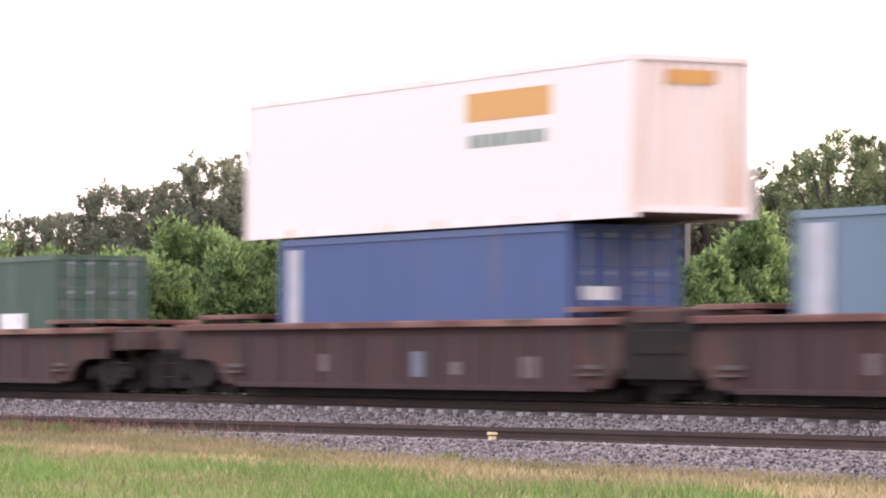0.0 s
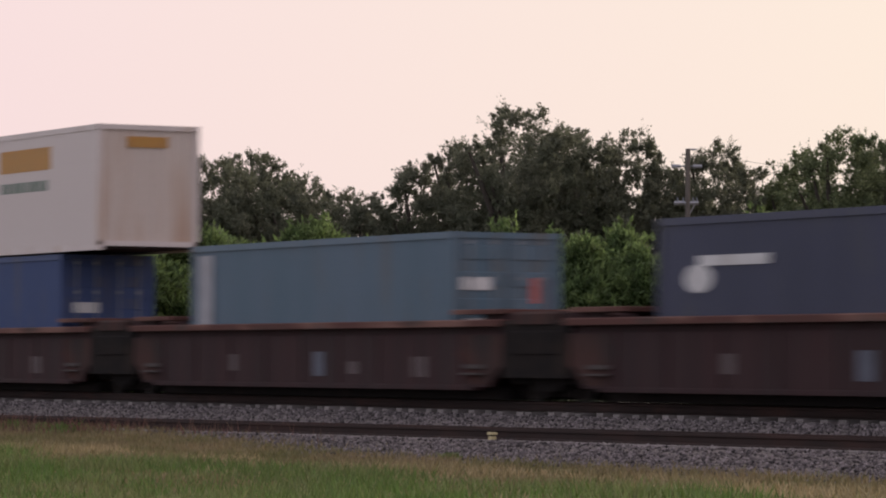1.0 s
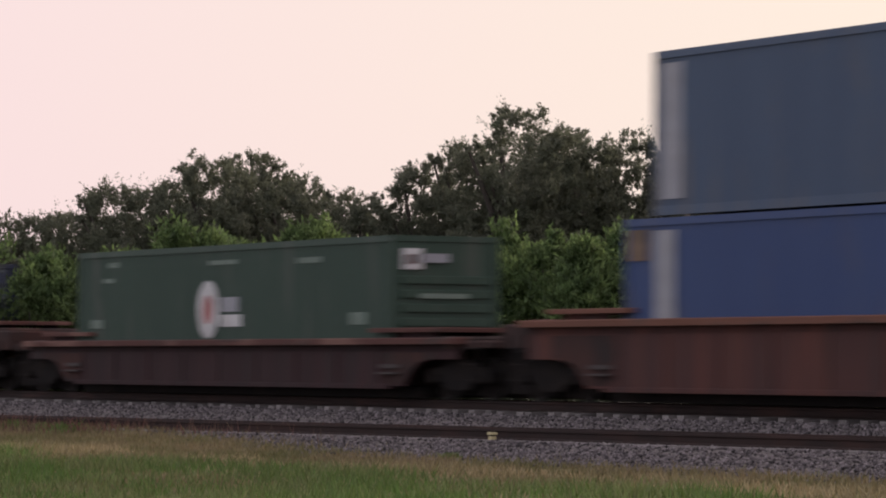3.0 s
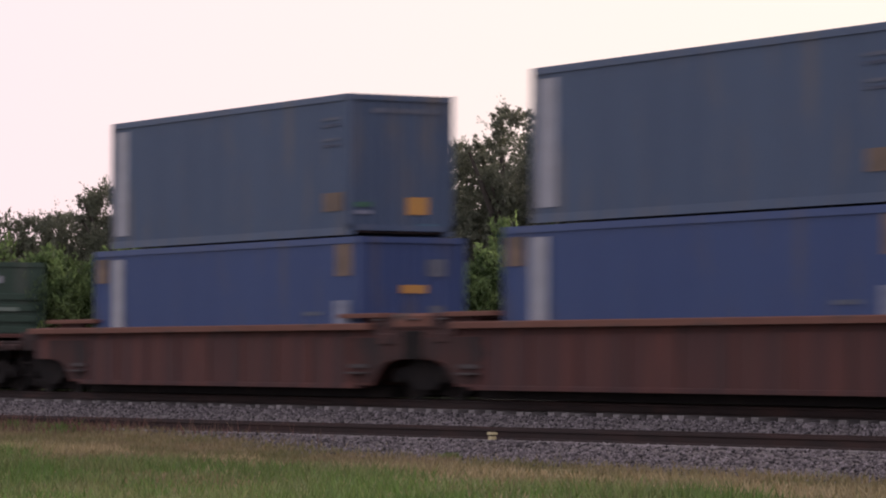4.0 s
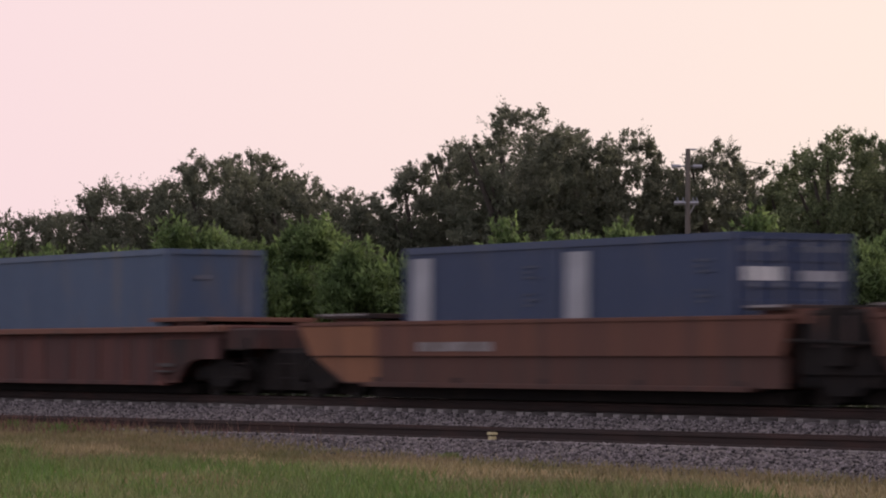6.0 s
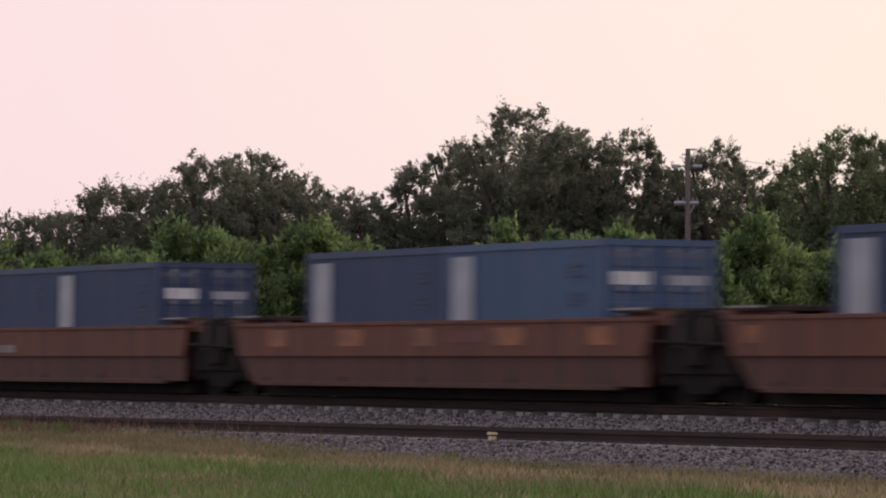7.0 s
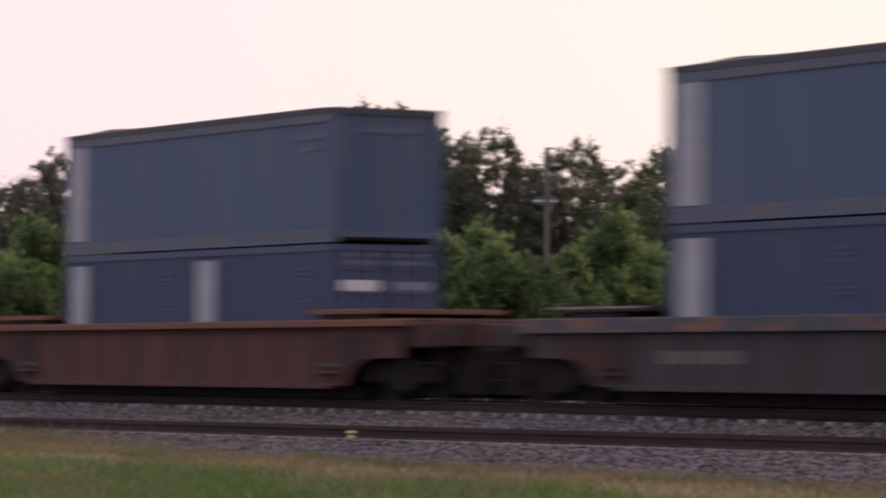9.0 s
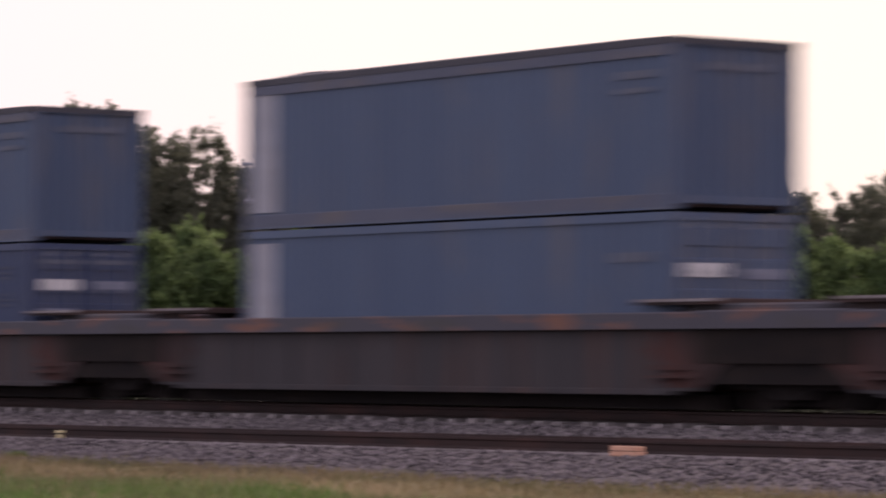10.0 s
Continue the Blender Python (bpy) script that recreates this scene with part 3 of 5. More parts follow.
def build_well_car(ua, ub, style, label, truck_a=False, truck_b=True, sill=1.52, brake=False, marks=(), free_a=False, free_b=False):
    """One unit of a well car between truck centres ua and ub (its origin midway). Styles: brown, maroon and grey wells have a
    flanged top chord over a ribbed web; orange ones a tall smooth side over a darker, inset lower web."""
    thing = tagged(new("well_car"), label, "well car", "well cars of the train")
    c, h = (ua + ub) / 2, (ub - ua) / 2
    paint, chord = PAINT[style], CHORD[style]
    low = 0.31 if style in ("orange", "grey") else 0.27
    wa, wb = -h + 2.1, h - 2.1              # the deep well between the trucks
    for side in (-1, 1):
        y = side * 1.34
        a, b = sorted((y, y - side * 0.05))
        oa, ob = -h + (1.2 if not free_a else -0.7), h - (1.2 if not free_b else -0.3)
        if style == "orange":
            part("side_sill", Shape().plate([(oa, sill), (ob, sill), (ob - (0.25 if not free_b else 0.6), 0.86), (oa + (0.25 if not free_a else 0.6), 0.86)], a, b), paint, thing, "faded orange upper side")
            if free_a and side < 0:
                part("repainted_panel", Shape().plate([(oa + 0.12, sill - 0.06), (oa + 3.6, sill - 0.06), (oa + 3.6, 0.87), (oa + 0.7, 0.87)], y - 0.006, y + 0.02), FRESH, thing, "lighter orange repainted end panel")
            a2, b2 = sorted((y - side * 0.06, y - side * 0.11))
            part("lower_web", Shape().plate([(oa + (0.25 if not free_a else 0.6), 0.86), (ob - (0.25 if not free_b else 0.6), 0.86), (h - (1.45 if not free_b else 1.6), low), (-h + (2.0 if not free_a else 1.3), low)], a2, b2), PAINT["umber"], thing, "dull darker lower web")
            part("top_chord", Shape().box(oa, ob, min(y + side * 0.03, y - side * 0.16), max(y + side * 0.03, y - side * 0.16), sill - 0.04, sill + 0.03, 0.01), chord, thing)
        else:
            ea, eb = -h + (0.15 if not free_a else -0.4), h - (0.15 if not free_b else -0.4)
            u0, u1 = sorted((y - side * 0.07, y - side * 0.12))
            part("upper_web", Shape().plate([(ea, sill - 0.1), (eb, sill - 0.1), (eb, sill - 0.3), (ea, sill - 0.3)], u0, u1), paint, thing)
            part("side_web", Shape().plate([(ea, sill - 0.27), (eb, sill - 0.27), (eb, 0.80), (h - 0.75, 0.79), (h - 1.15, 0.73), (h - 1.45, 0.60), (h - 1.66, 0.42), (h - 1.80, low), (-h + 1.80, low), (-h + 1.66, 0.42), (-h + 1.45, 0.60), (-h + 1.15, 0.73), (-h + 0.75, 0.79), (ea, 0.80)], a, b), paint, thing)
            for sgn in (-1, 1):
                f0, f1 = sorted((y - side * 0.01, y + side * 0.006))
                end = [(h - 0.5, sill - 0.29), (h - 0.5, 0.82), (h - 1.18, 0.75), (h - 1.5, 0.60), (h - 1.72, 0.42), (h - 1.86, low + 0.05), (h - 2.5, low + 0.05), (h - 2.75, 0.45), (h - 2.6, 0.7), (h - 3.1, 0.9), (h - 2.75, 1.1), (h - 2.9, sill - 0.29)]
                part("end_panel", Shape().plate([(sgn * px, pz) for px, pz in (end if sgn > 0 else end[::-1])], f0, f1), SOOT, thing, "grime-caked panel beside the wheels")
                x0, x1 = sorted((sgn * (h - 1.95), sgn * (h - 2.75)))
                st = Shape().box(x0, x1, min(y, y + side * 0.12), max(y, y + side * 0.12), 0.50, 0.54).box(x0, x1, min(y, y + side * 0.05), max(y, y + side * 0.05), 0.62, 0.70)
                part("sill_step", st, STEP if style != "grey" else SOOT, thing, "small grey step below the sill")
            cy = sorted((y + side * 0.13, y - side * 0.14))
            near = 1.75 if style != "maroon" else 1.25
            ca, cb = -h + (near if not free_a else -0.6), h - (near if not free_b else -0.6)
            part("top_chord", Shape().box(ca, cb, cy[0], cy[1], sill - (0.13 if style != "grey" else 0.25), sill, 0.02), chord, thing, "worn lighter top chord with rusty patches")
            n = 9
            rib = Shape().box(-0.03, 0.03, -0.015, 0.015, low + 0.06, sill - 0.27).mesh("rib", paint)
            for i in range(n):
                r = part("rib", rib, paint, thing)
                r.location = (-h + 2.9 + (2 * h - 5.8) * i / (n - 1), y + side * 0.012, 0)
        by = sorted((y + side * 0.04, y - side * 0.2))
        part("bottom_chord", Shape().box(wa + 0.3, wb - 0.3, by[0], by[1], low - 0.06, low + 0.03, 0.01), PAINT["umber"] if style == "orange" else paint, thing)
        if style == "orange" and free_a and side < 0:
            part("repainted_lower_panel", Shape().plate([(oa + 0.72, 0.84), (oa + 3.6, 0.84), (oa + 3.6, low + 0.03), (oa + 2.1, low + 0.03)], y - side * 0.054, y - side * 0.07), FRESH, thing, "lighter orange repainted lower end panel")
    # solid dark box added to give the gap above the rails its shade
    part("underframe", Shape().box(wa - 0.2, wb + 0.2, -0.9, 0.9, 0.03, 0.27, 0.03), IRON, thing, "black block added for the shade under the well")
    for i in range(5):
        xx = wa + 0.7 + (wb - wa - 1.4) * i / 4
        part("cross_bearer", Shape().box(xx - 0.15, xx + 0.15, -1.29, 1.29, low - 0.02, low + 0.13), DECK, thing)
    for sgn, free in ((-1, free_a), (1, free_b)):
        e = sgn * h
        x0, x1 = sorted((e - sgn * 2.55, e - sgn * 2.45))
        part("end_bulkhead", Shape().box(x0, x1, -1.28, 1.28, 0.4, sill - 0.1), paint, thing)
        x0, x1 = sorted((e - sgn * (3.3 if style != "orange" else 2.5), e - sgn * (0.35 if free else 1.3)))
        part("end_platform", Shape().box(x0, x1, -1.36, 1.36, sill + 0.11, sill + 0.20, 0.015), DECK if style in ("orange", "grey") else chord, thing, "flat end deck plate")
        if style in ("orange", "grey"):
            part("platform_edge", Shape().box(x0 + 0.02, x1 - 0.02, -1.385, -1.36, sill + 0.155, sill + 0.195, 0.004), MARK_WORN, thing, "pale worn edge of the end deck")
        for yy in (-1.15, 0, 1.15):
            x0, x1 = sorted((e - sgn * 2.3, e - sgn * 0.7))
            part("platform_bracket", Shape().box(x0, x1, yy - 0.05, yy + 0.05, sill - 0.12, sill + 0.13), paint, thing)
        out = (2.1 if free is True else free) if free else 0
        x0, x1 = sorted((e - sgn * 2.5, e + sgn * (0.35 if not free else out)))
        part("centre_sill", Shape().box(x0, x1, -0.35, 0.35, 0.82, 1.25, 0.03), DECK, thing)
        x0, x1 = sorted((e - sgn * 0.55, e + sgn * 0.3))
        part("end_sill", Shape().box(x0, x1, -1.28, 1.28, 1.0, sill + 0.02, 0.04), paint if style == "brown" else DECK, thing)
        if free:
            x0, x1 = sorted((e - sgn * 0.4, e + sgn * min(out, 0.6 if style == "orange" and sgn < 0 else 9)))
            part("end_deck", Shape().box(x0, x1, -1.24, 1.24, 1.02, sill - 0.06, 0.04), SOOT if style in ("brown", "maroon") else DECK, thing, "grimy end platform over the coupler")
            x0, x1 = sorted((e + sgn * (out - 0.3), e + sgn * (out + 0.32)))
            part("coupler", Shape().box(x0, x1, -0.13, 0.13, 0.72, 0.98, 0.03), IRON, thing, "dark cast coupler")
            # dark box added to stand for the shade between and below the couplers
            x0, x1 = sorted((e + sgn * 1.3, e + sgn * (out + 0.3)))
            part("draft_gear", Shape().box(x0, x1, -0.75, 0.75, 0.14, 1.03, 0.1), IRON, thing, "black block added for the shade round the coupler")
            x0, x1 = sorted((e + sgn * 0.3, e + sgn * (out - 0.1)))
            lad = Shape().bar((x0 + 0.2, -1.28, 0.35), (x0 + 0.2, -1.28, 1.25), 0.02, 6).bar((x1 - 0.3, -1.28, 0.35), (x1 - 0.3, -1.28, 1.25), 0.02, 6)
            for zz in (0.4, 0.7, 1.0):
                lad.bar((x0 + 0.2, -1.28, zz), (x1 - 0.3, -1.28, zz), 0.016, 6)
            part("end_ladder", lad, IRON, thing)
            rings = []
            for q in range(9):
                f = q / 8
                hx, zc = x0 + (x1 - x0) * f, 0.85 - 1.5 * f * (1 - f)
                rings.append([(hx, -0.4 + 0.03 * math.cos(2 * math.pi * k / 6), zc + 0.03 * math.sin(2 * math.pi * k / 6)) for k in range(6)])
            hose = Shape().loft(rings)
            part("air_hose", hose, IRON, thing)
    if truck_b and not free_b:        # the articulated connector over the shared truck
        q = Shape()
        if style == "orange":
            q.box(h - 1.25, h + 1.15, -1.16, 1.16, 0.55, sill - 0.05, 0.06).box(h - 0.75, h + 0.95, -1.26, 1.26, 1.02, sill + 0.1, 0.05).box(h - 0.3, h + 0.4, -1.3, 1.3, 0.7, sill + 0.17, 0.04)
            part("connector_casting", q, IRON, thing, "soot-black articulated connector")
            part("connector_pipe", Shape().bar((h - 1.3, -1.30, 1.12), (h + 1.2, -1.30, 1.05), 0.035, 8), IRON, thing)
        elif style == "grey":
            q.box(h - 1.9, h + 1.9, -1.36, 1.36, 0.72, sill - 0.12, 0.05).box(h - 1.75, h + 1.75, -1.30, 1.30, 0.42, 0.78, 0.05)
            part("connector_casting", q, IRON, thing, "soot-black articulated connector over the shared truck")
            part("connector_cover", Shape().box(h - 1.75, h + 1.75, -1.45, 1.45, sill - 0.25, sill + 0.02, 0.02).box(h - 1.0, h + 1.1, -1.4, 1.4, sill, sill + 0.12, 0.03), chord, thing, "worn grey cover plate with rusty patches")
        elif style == "maroon":
            q.box(h - 1.3, h + 1.3, -1.37, 1.37, 0.45, sill - 0.02, 0.06).box(h - 0.9, h + 0.95, -1.40, 1.40, 0.9, sill - 0.2, 0.05)
            part("connector_casting", q, IRON, thing, "soot-black articulated connector over the shared truck")
            part("connector_cover", Shape().box(h - 0.75, h + 0.8, -1.41, 1.41, sill - 0.1, sill + 0.14, 0.05), SOOT, thing, "grimy cover over the connector")
        else:
            part("connector_pin", Shape().box(h - 0.4, h + 0.45, -1.385, 1.385, 0.8, sill - 0.14, 0.05), IRON, thing, "soot-black pin housing")
            q.box(h - 1.72, h + 1.72, -1.36, 1.36, sill - 0.26, sill + 0.02, 0.05).box(h - 1.1, h + 1.25, -1.39, 1.39, sill - 0.12, sill + 0.17, 0.05)
            q.box(h - 0.55, h + 0.65, -1.37, 1.37, 0.84, sill - 0.2, 0.06).box(h - 1.5, h - 0.75, -1.38, 1.38, sill - 0.42, sill - 0.2, 0.03).box(h + 0.9, h + 1.45, -1.38, 1.38, sill - 0.38, sill - 0.2, 0.03)
            part("connector_casting", q, CASTING, thing, "rust-stained articulated connector over the shared truck")
            part("connector_cover", Shape().box(h - 0.75, h + 0.85, -1.41, 1.41, sill - 0.08, sill + 0.18, 0.05), chord, thing, "worn red-brown cover plate of the connector")
            for dx in (-1.35, 0.2, 1.4):
                part("grab_iron", Shape().bar((h + dx - 0.22, -1.44, sill + 0.06), (h + dx + 0.22, -1.44, sill + 0.06), 0.018, 6).bar((h + dx - 0.22, -1.44, sill + 0.06), (h + dx - 0.22, -1.36, sill - 0.1), 0.016, 6).bar((h + dx + 0.22, -1.44, sill + 0.06), (h + dx + 0.22, -1.36, sill - 0.1), 0.016, 6), STEP, thing)
    if brake:
        x = h + 0.9
        s = Shape().bar((x - 0.15, -0.9, 1.72), (x + 0.85, -0.9, 1.72), 0.27, 14, 0.25).box(x + 1.2, x + 1.42, -0.95, -0.5, 1.0, 2.1, 0.06).box(x - 0.9, x - 0.1, -1.0, 0.2, 1.4, 1.72, 0.06)
        s.box(x + 0.2, x + 1.3, -1.15, -0.4, 1.35, 1.6, 0.05).box(x + 0.95, x + 1.2, -0.95, -0.55, 1.5, 2.0, 0.05).bar((x + 1.32, -0.7, 2.1), (x + 1.32, -0.7, 2.36), 0.07, 8, 0.04)
        part("brake_housing", s, PAINT["maroon"], thing, "rust-brown brake gear housing")
        for dx in (-0.5, 1.75):
            part("brake_pipe", Shape().bar((x + dx, -1.18, 1.1), (x + dx, -1.18, 1.95), 0.022, 6).bar((x + dx, -1.18, 1.95), (x + dx + 0.5, -1.0, 1.95), 0.022, 6), IRON, thing)
        n = 20
        ring = [Vector((x + 0.95, -0.85 + 0.27 * math.cos(2 * math.pi * i / n), 1.95 + 0.27 * math.sin(2 * math.pi * i / n))) for i in range(n)]
        wsh = Shape()
        for i in range(n):
            wsh.bar(ring[i], ring[(i + 1) % n], 0.018, 6)
        for i in range(0, n, 5):
            wsh.bar(ring[i], (x + 0.95, -0.85, 1.95), 0.014, 6)
        part("brake_wheel", wsh, IRON, thing)
    for x0, x1, z0, z1, m, name in marks:
        part(name, Shape().box(x0, x1, -1.348, -1.335, z0, z1), m, thing)
    if truck_a:
        truck(thing, -h, WHEELS)
    if truck_b:
        truck(thing, h, WHEELS)
    TRAIN.append((thing, c, 1.22, HEAD))
    return thing


def build_train():
    # western set: dark maroon wells
    wp = [(-3.6, -3.15, 0.55, 0.9, MARK_DIM, "stencil_panel"), (0.6, 1.05, 0.45, 0.95, MARK_FAINT, "stencil_panel"), (2.2, 2.6, 0.5, 0.75, MARK_DIM, "stencil_panel"), (5.0, 5.6, 0.45, 0.85, MARK_DIM, "stencil_panel")]
    build_well_car(-212.8, -192.8, "maroon", "dark maroon well car with worn sides", free_b=True)
    for a, b, ta, fa, fb in ((-187.7, -167.8, True, True, False), (-167.8, -147.95, False, False, False), (-147.95, -127.9, False, False, 1.9)):
        build_well_car(a, b, "maroon", "dark maroon articulated well car with grimy ribbed sides", ta, True, 1.55, False, wp, free_a=fa, free_b=fb)
    build_container(-202.0, FLOOR, 12.19, 2.896, "green", "door", label="dark green steel container riding in a well", marks=[(2.6, 4.2, 0.9, 1.5, MARK_WHITE, "logo")])
    build_container(-177.35, FLOOR, 12.19, 2.896, "blue", "door", stripe=(0.35, 0.95), label="blue steel container under a larger white one",
                    end_marks=[(-0.9, -0.2, 1.5, 1.75, MARK_WHITE, "end_marking")])
    build_container(-176.93, FLOOR + 2.94, 16.15, 2.95, "white", "rail_flat", wide=2.59, smooth=True, label="rust-streaked white long container stacked on a blue one",
                    marks=[(1.85, 5.15, 2.0, 2.55, MARK_YELLOW, "logo_bar"), (1.95, 4.95, 1.5, 1.75, MARK_GREEN, "lettering_bar")],
                    end_marks=[(-0.55, 0.5, 2.42, 2.68, MARK_YELLOW, "logo_bar")])
    build_container(-157.6, FLOOR, 12.19, 2.88, "teal", "door", stripe=(0.35, 1.1), label="grey-blue steel container with a pale side panel",
                    end_marks=[(-1.0, -0.3, 1.75, 2.0, MARK_WHITE, "end_marking"), (-0.9, -0.4, 1.0, 1.2, MARK_WHITE, "end_marking"), (0.55, 0.75, 1.5, 2.0, MARK_RED, "end_marking"), (0.8, 1.0, 1.1, 2.0, MARK_FAINT, "end_marking")])
    build_container(-137.7, FLOOR, 12.19, 2.88, "navy", "door", label="dark navy steel container with a white emblem",
                    marks=[(-5.2, -4.3, 1.55, 2.05, MARK_WHITE, "emblem"), (-4.75, -2.5, 2.02, 2.2, MARK_WHITE, "logo_bar")],
                    end_marks=[(-1.08, -0.75, 1.35, 2.0, MARK_FAINT, "end_marking"), (-0.7, 0.0, 1.72, 2.1, MARK_WHITE, "end_marking"), (0.2, 1.05, 2.0, 2.12, MARK_FAINT, "end_marking"), (0.2, 1.05, 1.05, 1.2, MARK_FAINT, "end_marking")])
    # one low-sided car with a long green box
    build_well_car(-123.9, -102.9, "maroon", "low maroon well car with chipped side rails", True, True, 1.22, free_a=1.7, free_b=1.6)
    build_container(-113.55, FLOOR, 16.15, 2.88, "green", "rail_door", label="dark green long container with a white and red shield",
                    marks=[(-1.3, -0.2, 0.84, 2.12, MARK_WHITE, "shield"), (-1.0, -0.5, 1.15, 1.8, MARK_RED, "shield_centre"), (-0.1, 0.95, 1.10, 1.36, MARK_WHITE, "logo_bar"), (-0.08, 0.8, 1.42, 1.74, PALE, "logo_bar"),
                           (-6.3, -5.6, 2.5, 2.62, MARK_GREEN, "lettering_bar"), (-6.6, -6.0, 2.15, 2.25, MARK_GREEN, "lettering_bar"), (-0.75, 0.85, 2.45, 2.55, MARK_GREEN, "lettering_bar"), (3.7, 5.0, 2.4, 2.52, MARK_GREEN, "lettering_bar"), (6.2, 6.9, 1.1, 1.35, MARK_GREEN, "lettering_bar"), (-7.3, -6.6, 1.1, 1.3, MARK_GREEN, "lettering_bar")],
                    end_marks=[(-0.98, -0.55, 2.2, 2.62, MARK_WHITE, "end_marking"), (-0.62, 0.05, 2.34, 2.52, PALE, "end_marking"), (-0.9, -0.7, 2.3, 2.5, MARK_RED, "end_emblem"), (-0.6, 0.5, 1.62, 1.72, MARK_GREEN, "end_marking")])
    # red-brown set of three
    for a, b, ta, fa, fb in ((-99.3, -80.03, True, 1.6, False), (-80.03, -60.1, False, False, False), (-60.1, -41.0, False, False, True)):
        build_well_car(a, b, "brown", "red-brown articulated well car with streaked sides", ta, True, 1.52, False, free_a=fa, free_b=fb)
    for mid, up in ((-89.52, -89.3), (-69.75, -69.44)):
        build_container(mid, FLOOR, 13.72, 2.896, "blue", "end", stripe=(1.0, 1.68), label="strong blue steel container with tan and pale patches",
                        marks=[(-6.75, -6.1, 2.15, 2.7, MARK_TAN, "warning_patch"), (5.75, 6.5, 2.1, 2.75, MARK_TAN, "warning_patch"), (5.65, 6.4, 1.05, 1.6, MARK_PLATE, "data_plate"), (4.3, 5.2, 1.3, 1.38, MARK_FAINT, "lettering_bar")],
                        end_marks=[(-0.25, 0.35, 1.75, 1.92, MARK_YELLOW, "warning_plate"), (0.35, 0.8, 2.1, 2.45, MARK_FAINT, "end_marking"), (0.4, 0.75, 1.35, 1.5, MARK_FAINT, "end_marking"), (0.4, 0.7, 0.95, 1.1, MARK_FAINT, "end_marking")])
        build_container(up, FLOOR + 2.94, 12.19, 2.896, "slate", "end", stripe=(0.22, 0.92), label="slate-blue steel container stacked on a blue one",
                        marks=[(4.9, 5.7, 2.38, 2.44, MARK_FAINT, "lettering_bar"), (4.9, 5.75, 2.24, 2.3, MARK_DULL, "lettering_bar"), (4.95, 5.6, 1.95, 2.01, MARK_FAINT, "lettering_bar"), (4.95, 5.75, 1.83, 1.88, MARK_DULL, "lettering_bar"), (4.95, 5.85, 0.5, 0.88, MARK_TAN, "warning_patch")],
                        end_marks=[(0.17, 0.66, 0.44, 0.8, MARK_YELLOW, "warning_plate"), (-0.65, 0.95, 2.52, 2.62, MARK_FAINT, "lettering_bar"), (-1.05, -0.65, 0.58, 0.68, MARK_LEAF, "colour_bar"), (-1.05, -0.65, 0.43, 0.51, MARK_PLATE, "colour_bar"), (0.4, 0.95, 0.16, 0.25, MARK_CYAN, "colour_bar")])
    build_container(-49.83, FLOOR, 12.19, 2.88, "slate", "end", stripe=(0.4, 1.02), label="slate-blue steel container riding alone in a well",
                    end_marks=[(-0.5, -0.1, 2.2, 2.3, MARK_FAINT, "lettering_bar"), (0.72, 0.92, 0.5, 2.6, MARK_FAINT, "lock_bar_strip")])
    # faded orange set of three, each with two short boxes
    om = [(-4.9, -1.9, 0.95, 1.13, MARK_WORN, "lettering_bar")]
    oj = [(x - a, x + a, 1.06, 1.40, MARK_FADED, "faded_letter_block") for x, a in ((-6.5, 0.42), (-3.1, 0.55), (0.1, 0.4), (3.5, 0.6), (6.9, 0.45))] + [(1.2, 2.6, 1.12, 1.34, MARK_MAROON, "faded_letter_block")]
    ok = [(2.5, 5.2, 0.93, 1.10, MARK_WORN, "lettering_bar"), (-7.65, -7.2, 1.08, 1.38, MARK_FADED, "warning_patch"), (7.4, 8.0, 1.0, 1.2, MARK_DIM, "lettering_bar"), (7.4, 8.0, 0.8, 0.9, MARK_FAINT, "lettering_bar")]
    for a, b, ta, fa, fb, mk in ((-36.0, -16.8, True, True, False, om), (-16.8, 3.03, False, False, False, oj), (3.03, 22.06, False, False, True, ok)):
        build_well_car(a, b, "orange", "faded orange articulated well car with stained sides", ta, True, 1.52, fb, mk, free_a=fa, free_b=fb)
    for mid in (-26.03, -6.17, 13.52):
        for d in (-3.05, 3.05):
            build_container(mid + d, FLOOR, 6.058, 2.591, "steel" if d > 0 and -20 < mid < 0 else "royal", "end" if mid > 10 else "door", stripe=(0.28, 1.1), label="short blue steel container with a pale side panel",
                            marks=[(1.75, 2.3 - 0.12 * (k % 2), zz, zz + 0.05, MARK_DULL, "lettering_bar") for k, zz in enumerate((2.1, 2.0, 1.9, 1.58, 1.48, 1.38, 1.0, 0.92))],
                            end_marks=() if mid > 10 else [(-1.0, -0.2, 1.76, 2.0, MARK_WHITE, "end_marking"), (0.15, 1.0, 1.76, 1.94, PALE, "end_marking"), (-0.55, -0.2, 1.15, 1.3, MARK_FAINT, "end_marking"), (-1.05, -0.15, 2.26, 2.36, MARK_FAINT, "end_marking"), (0.15, 1.05, 2.26, 2.36, MARK_FAINT, "end_marking"), (0.15, 1.05, 1.0, 1.18, MARK_FAINT, "end_marking")])
    # one red-brown well with a stack, then dark grey wells
    build_well_car(27.33, 46.06, "brown", "red-brown well car with streaked ribbed sides", True, True, 1.52, free_a=True, free_b=True)
    for a, b, ta, fa in ((51.4, 70.8, True, True), (70.8, 90.05, False, False), (90.05, 109.5, False, False)):
        build_well_car(a, b, "grey", "dark grey articulated well car with rusty chords", ta, True, 1.48, False, [(-5.9, -3.5, 0.7, 0.92, MARK_DIM, "lettering_bar")] if fa else (), free_a=fa)
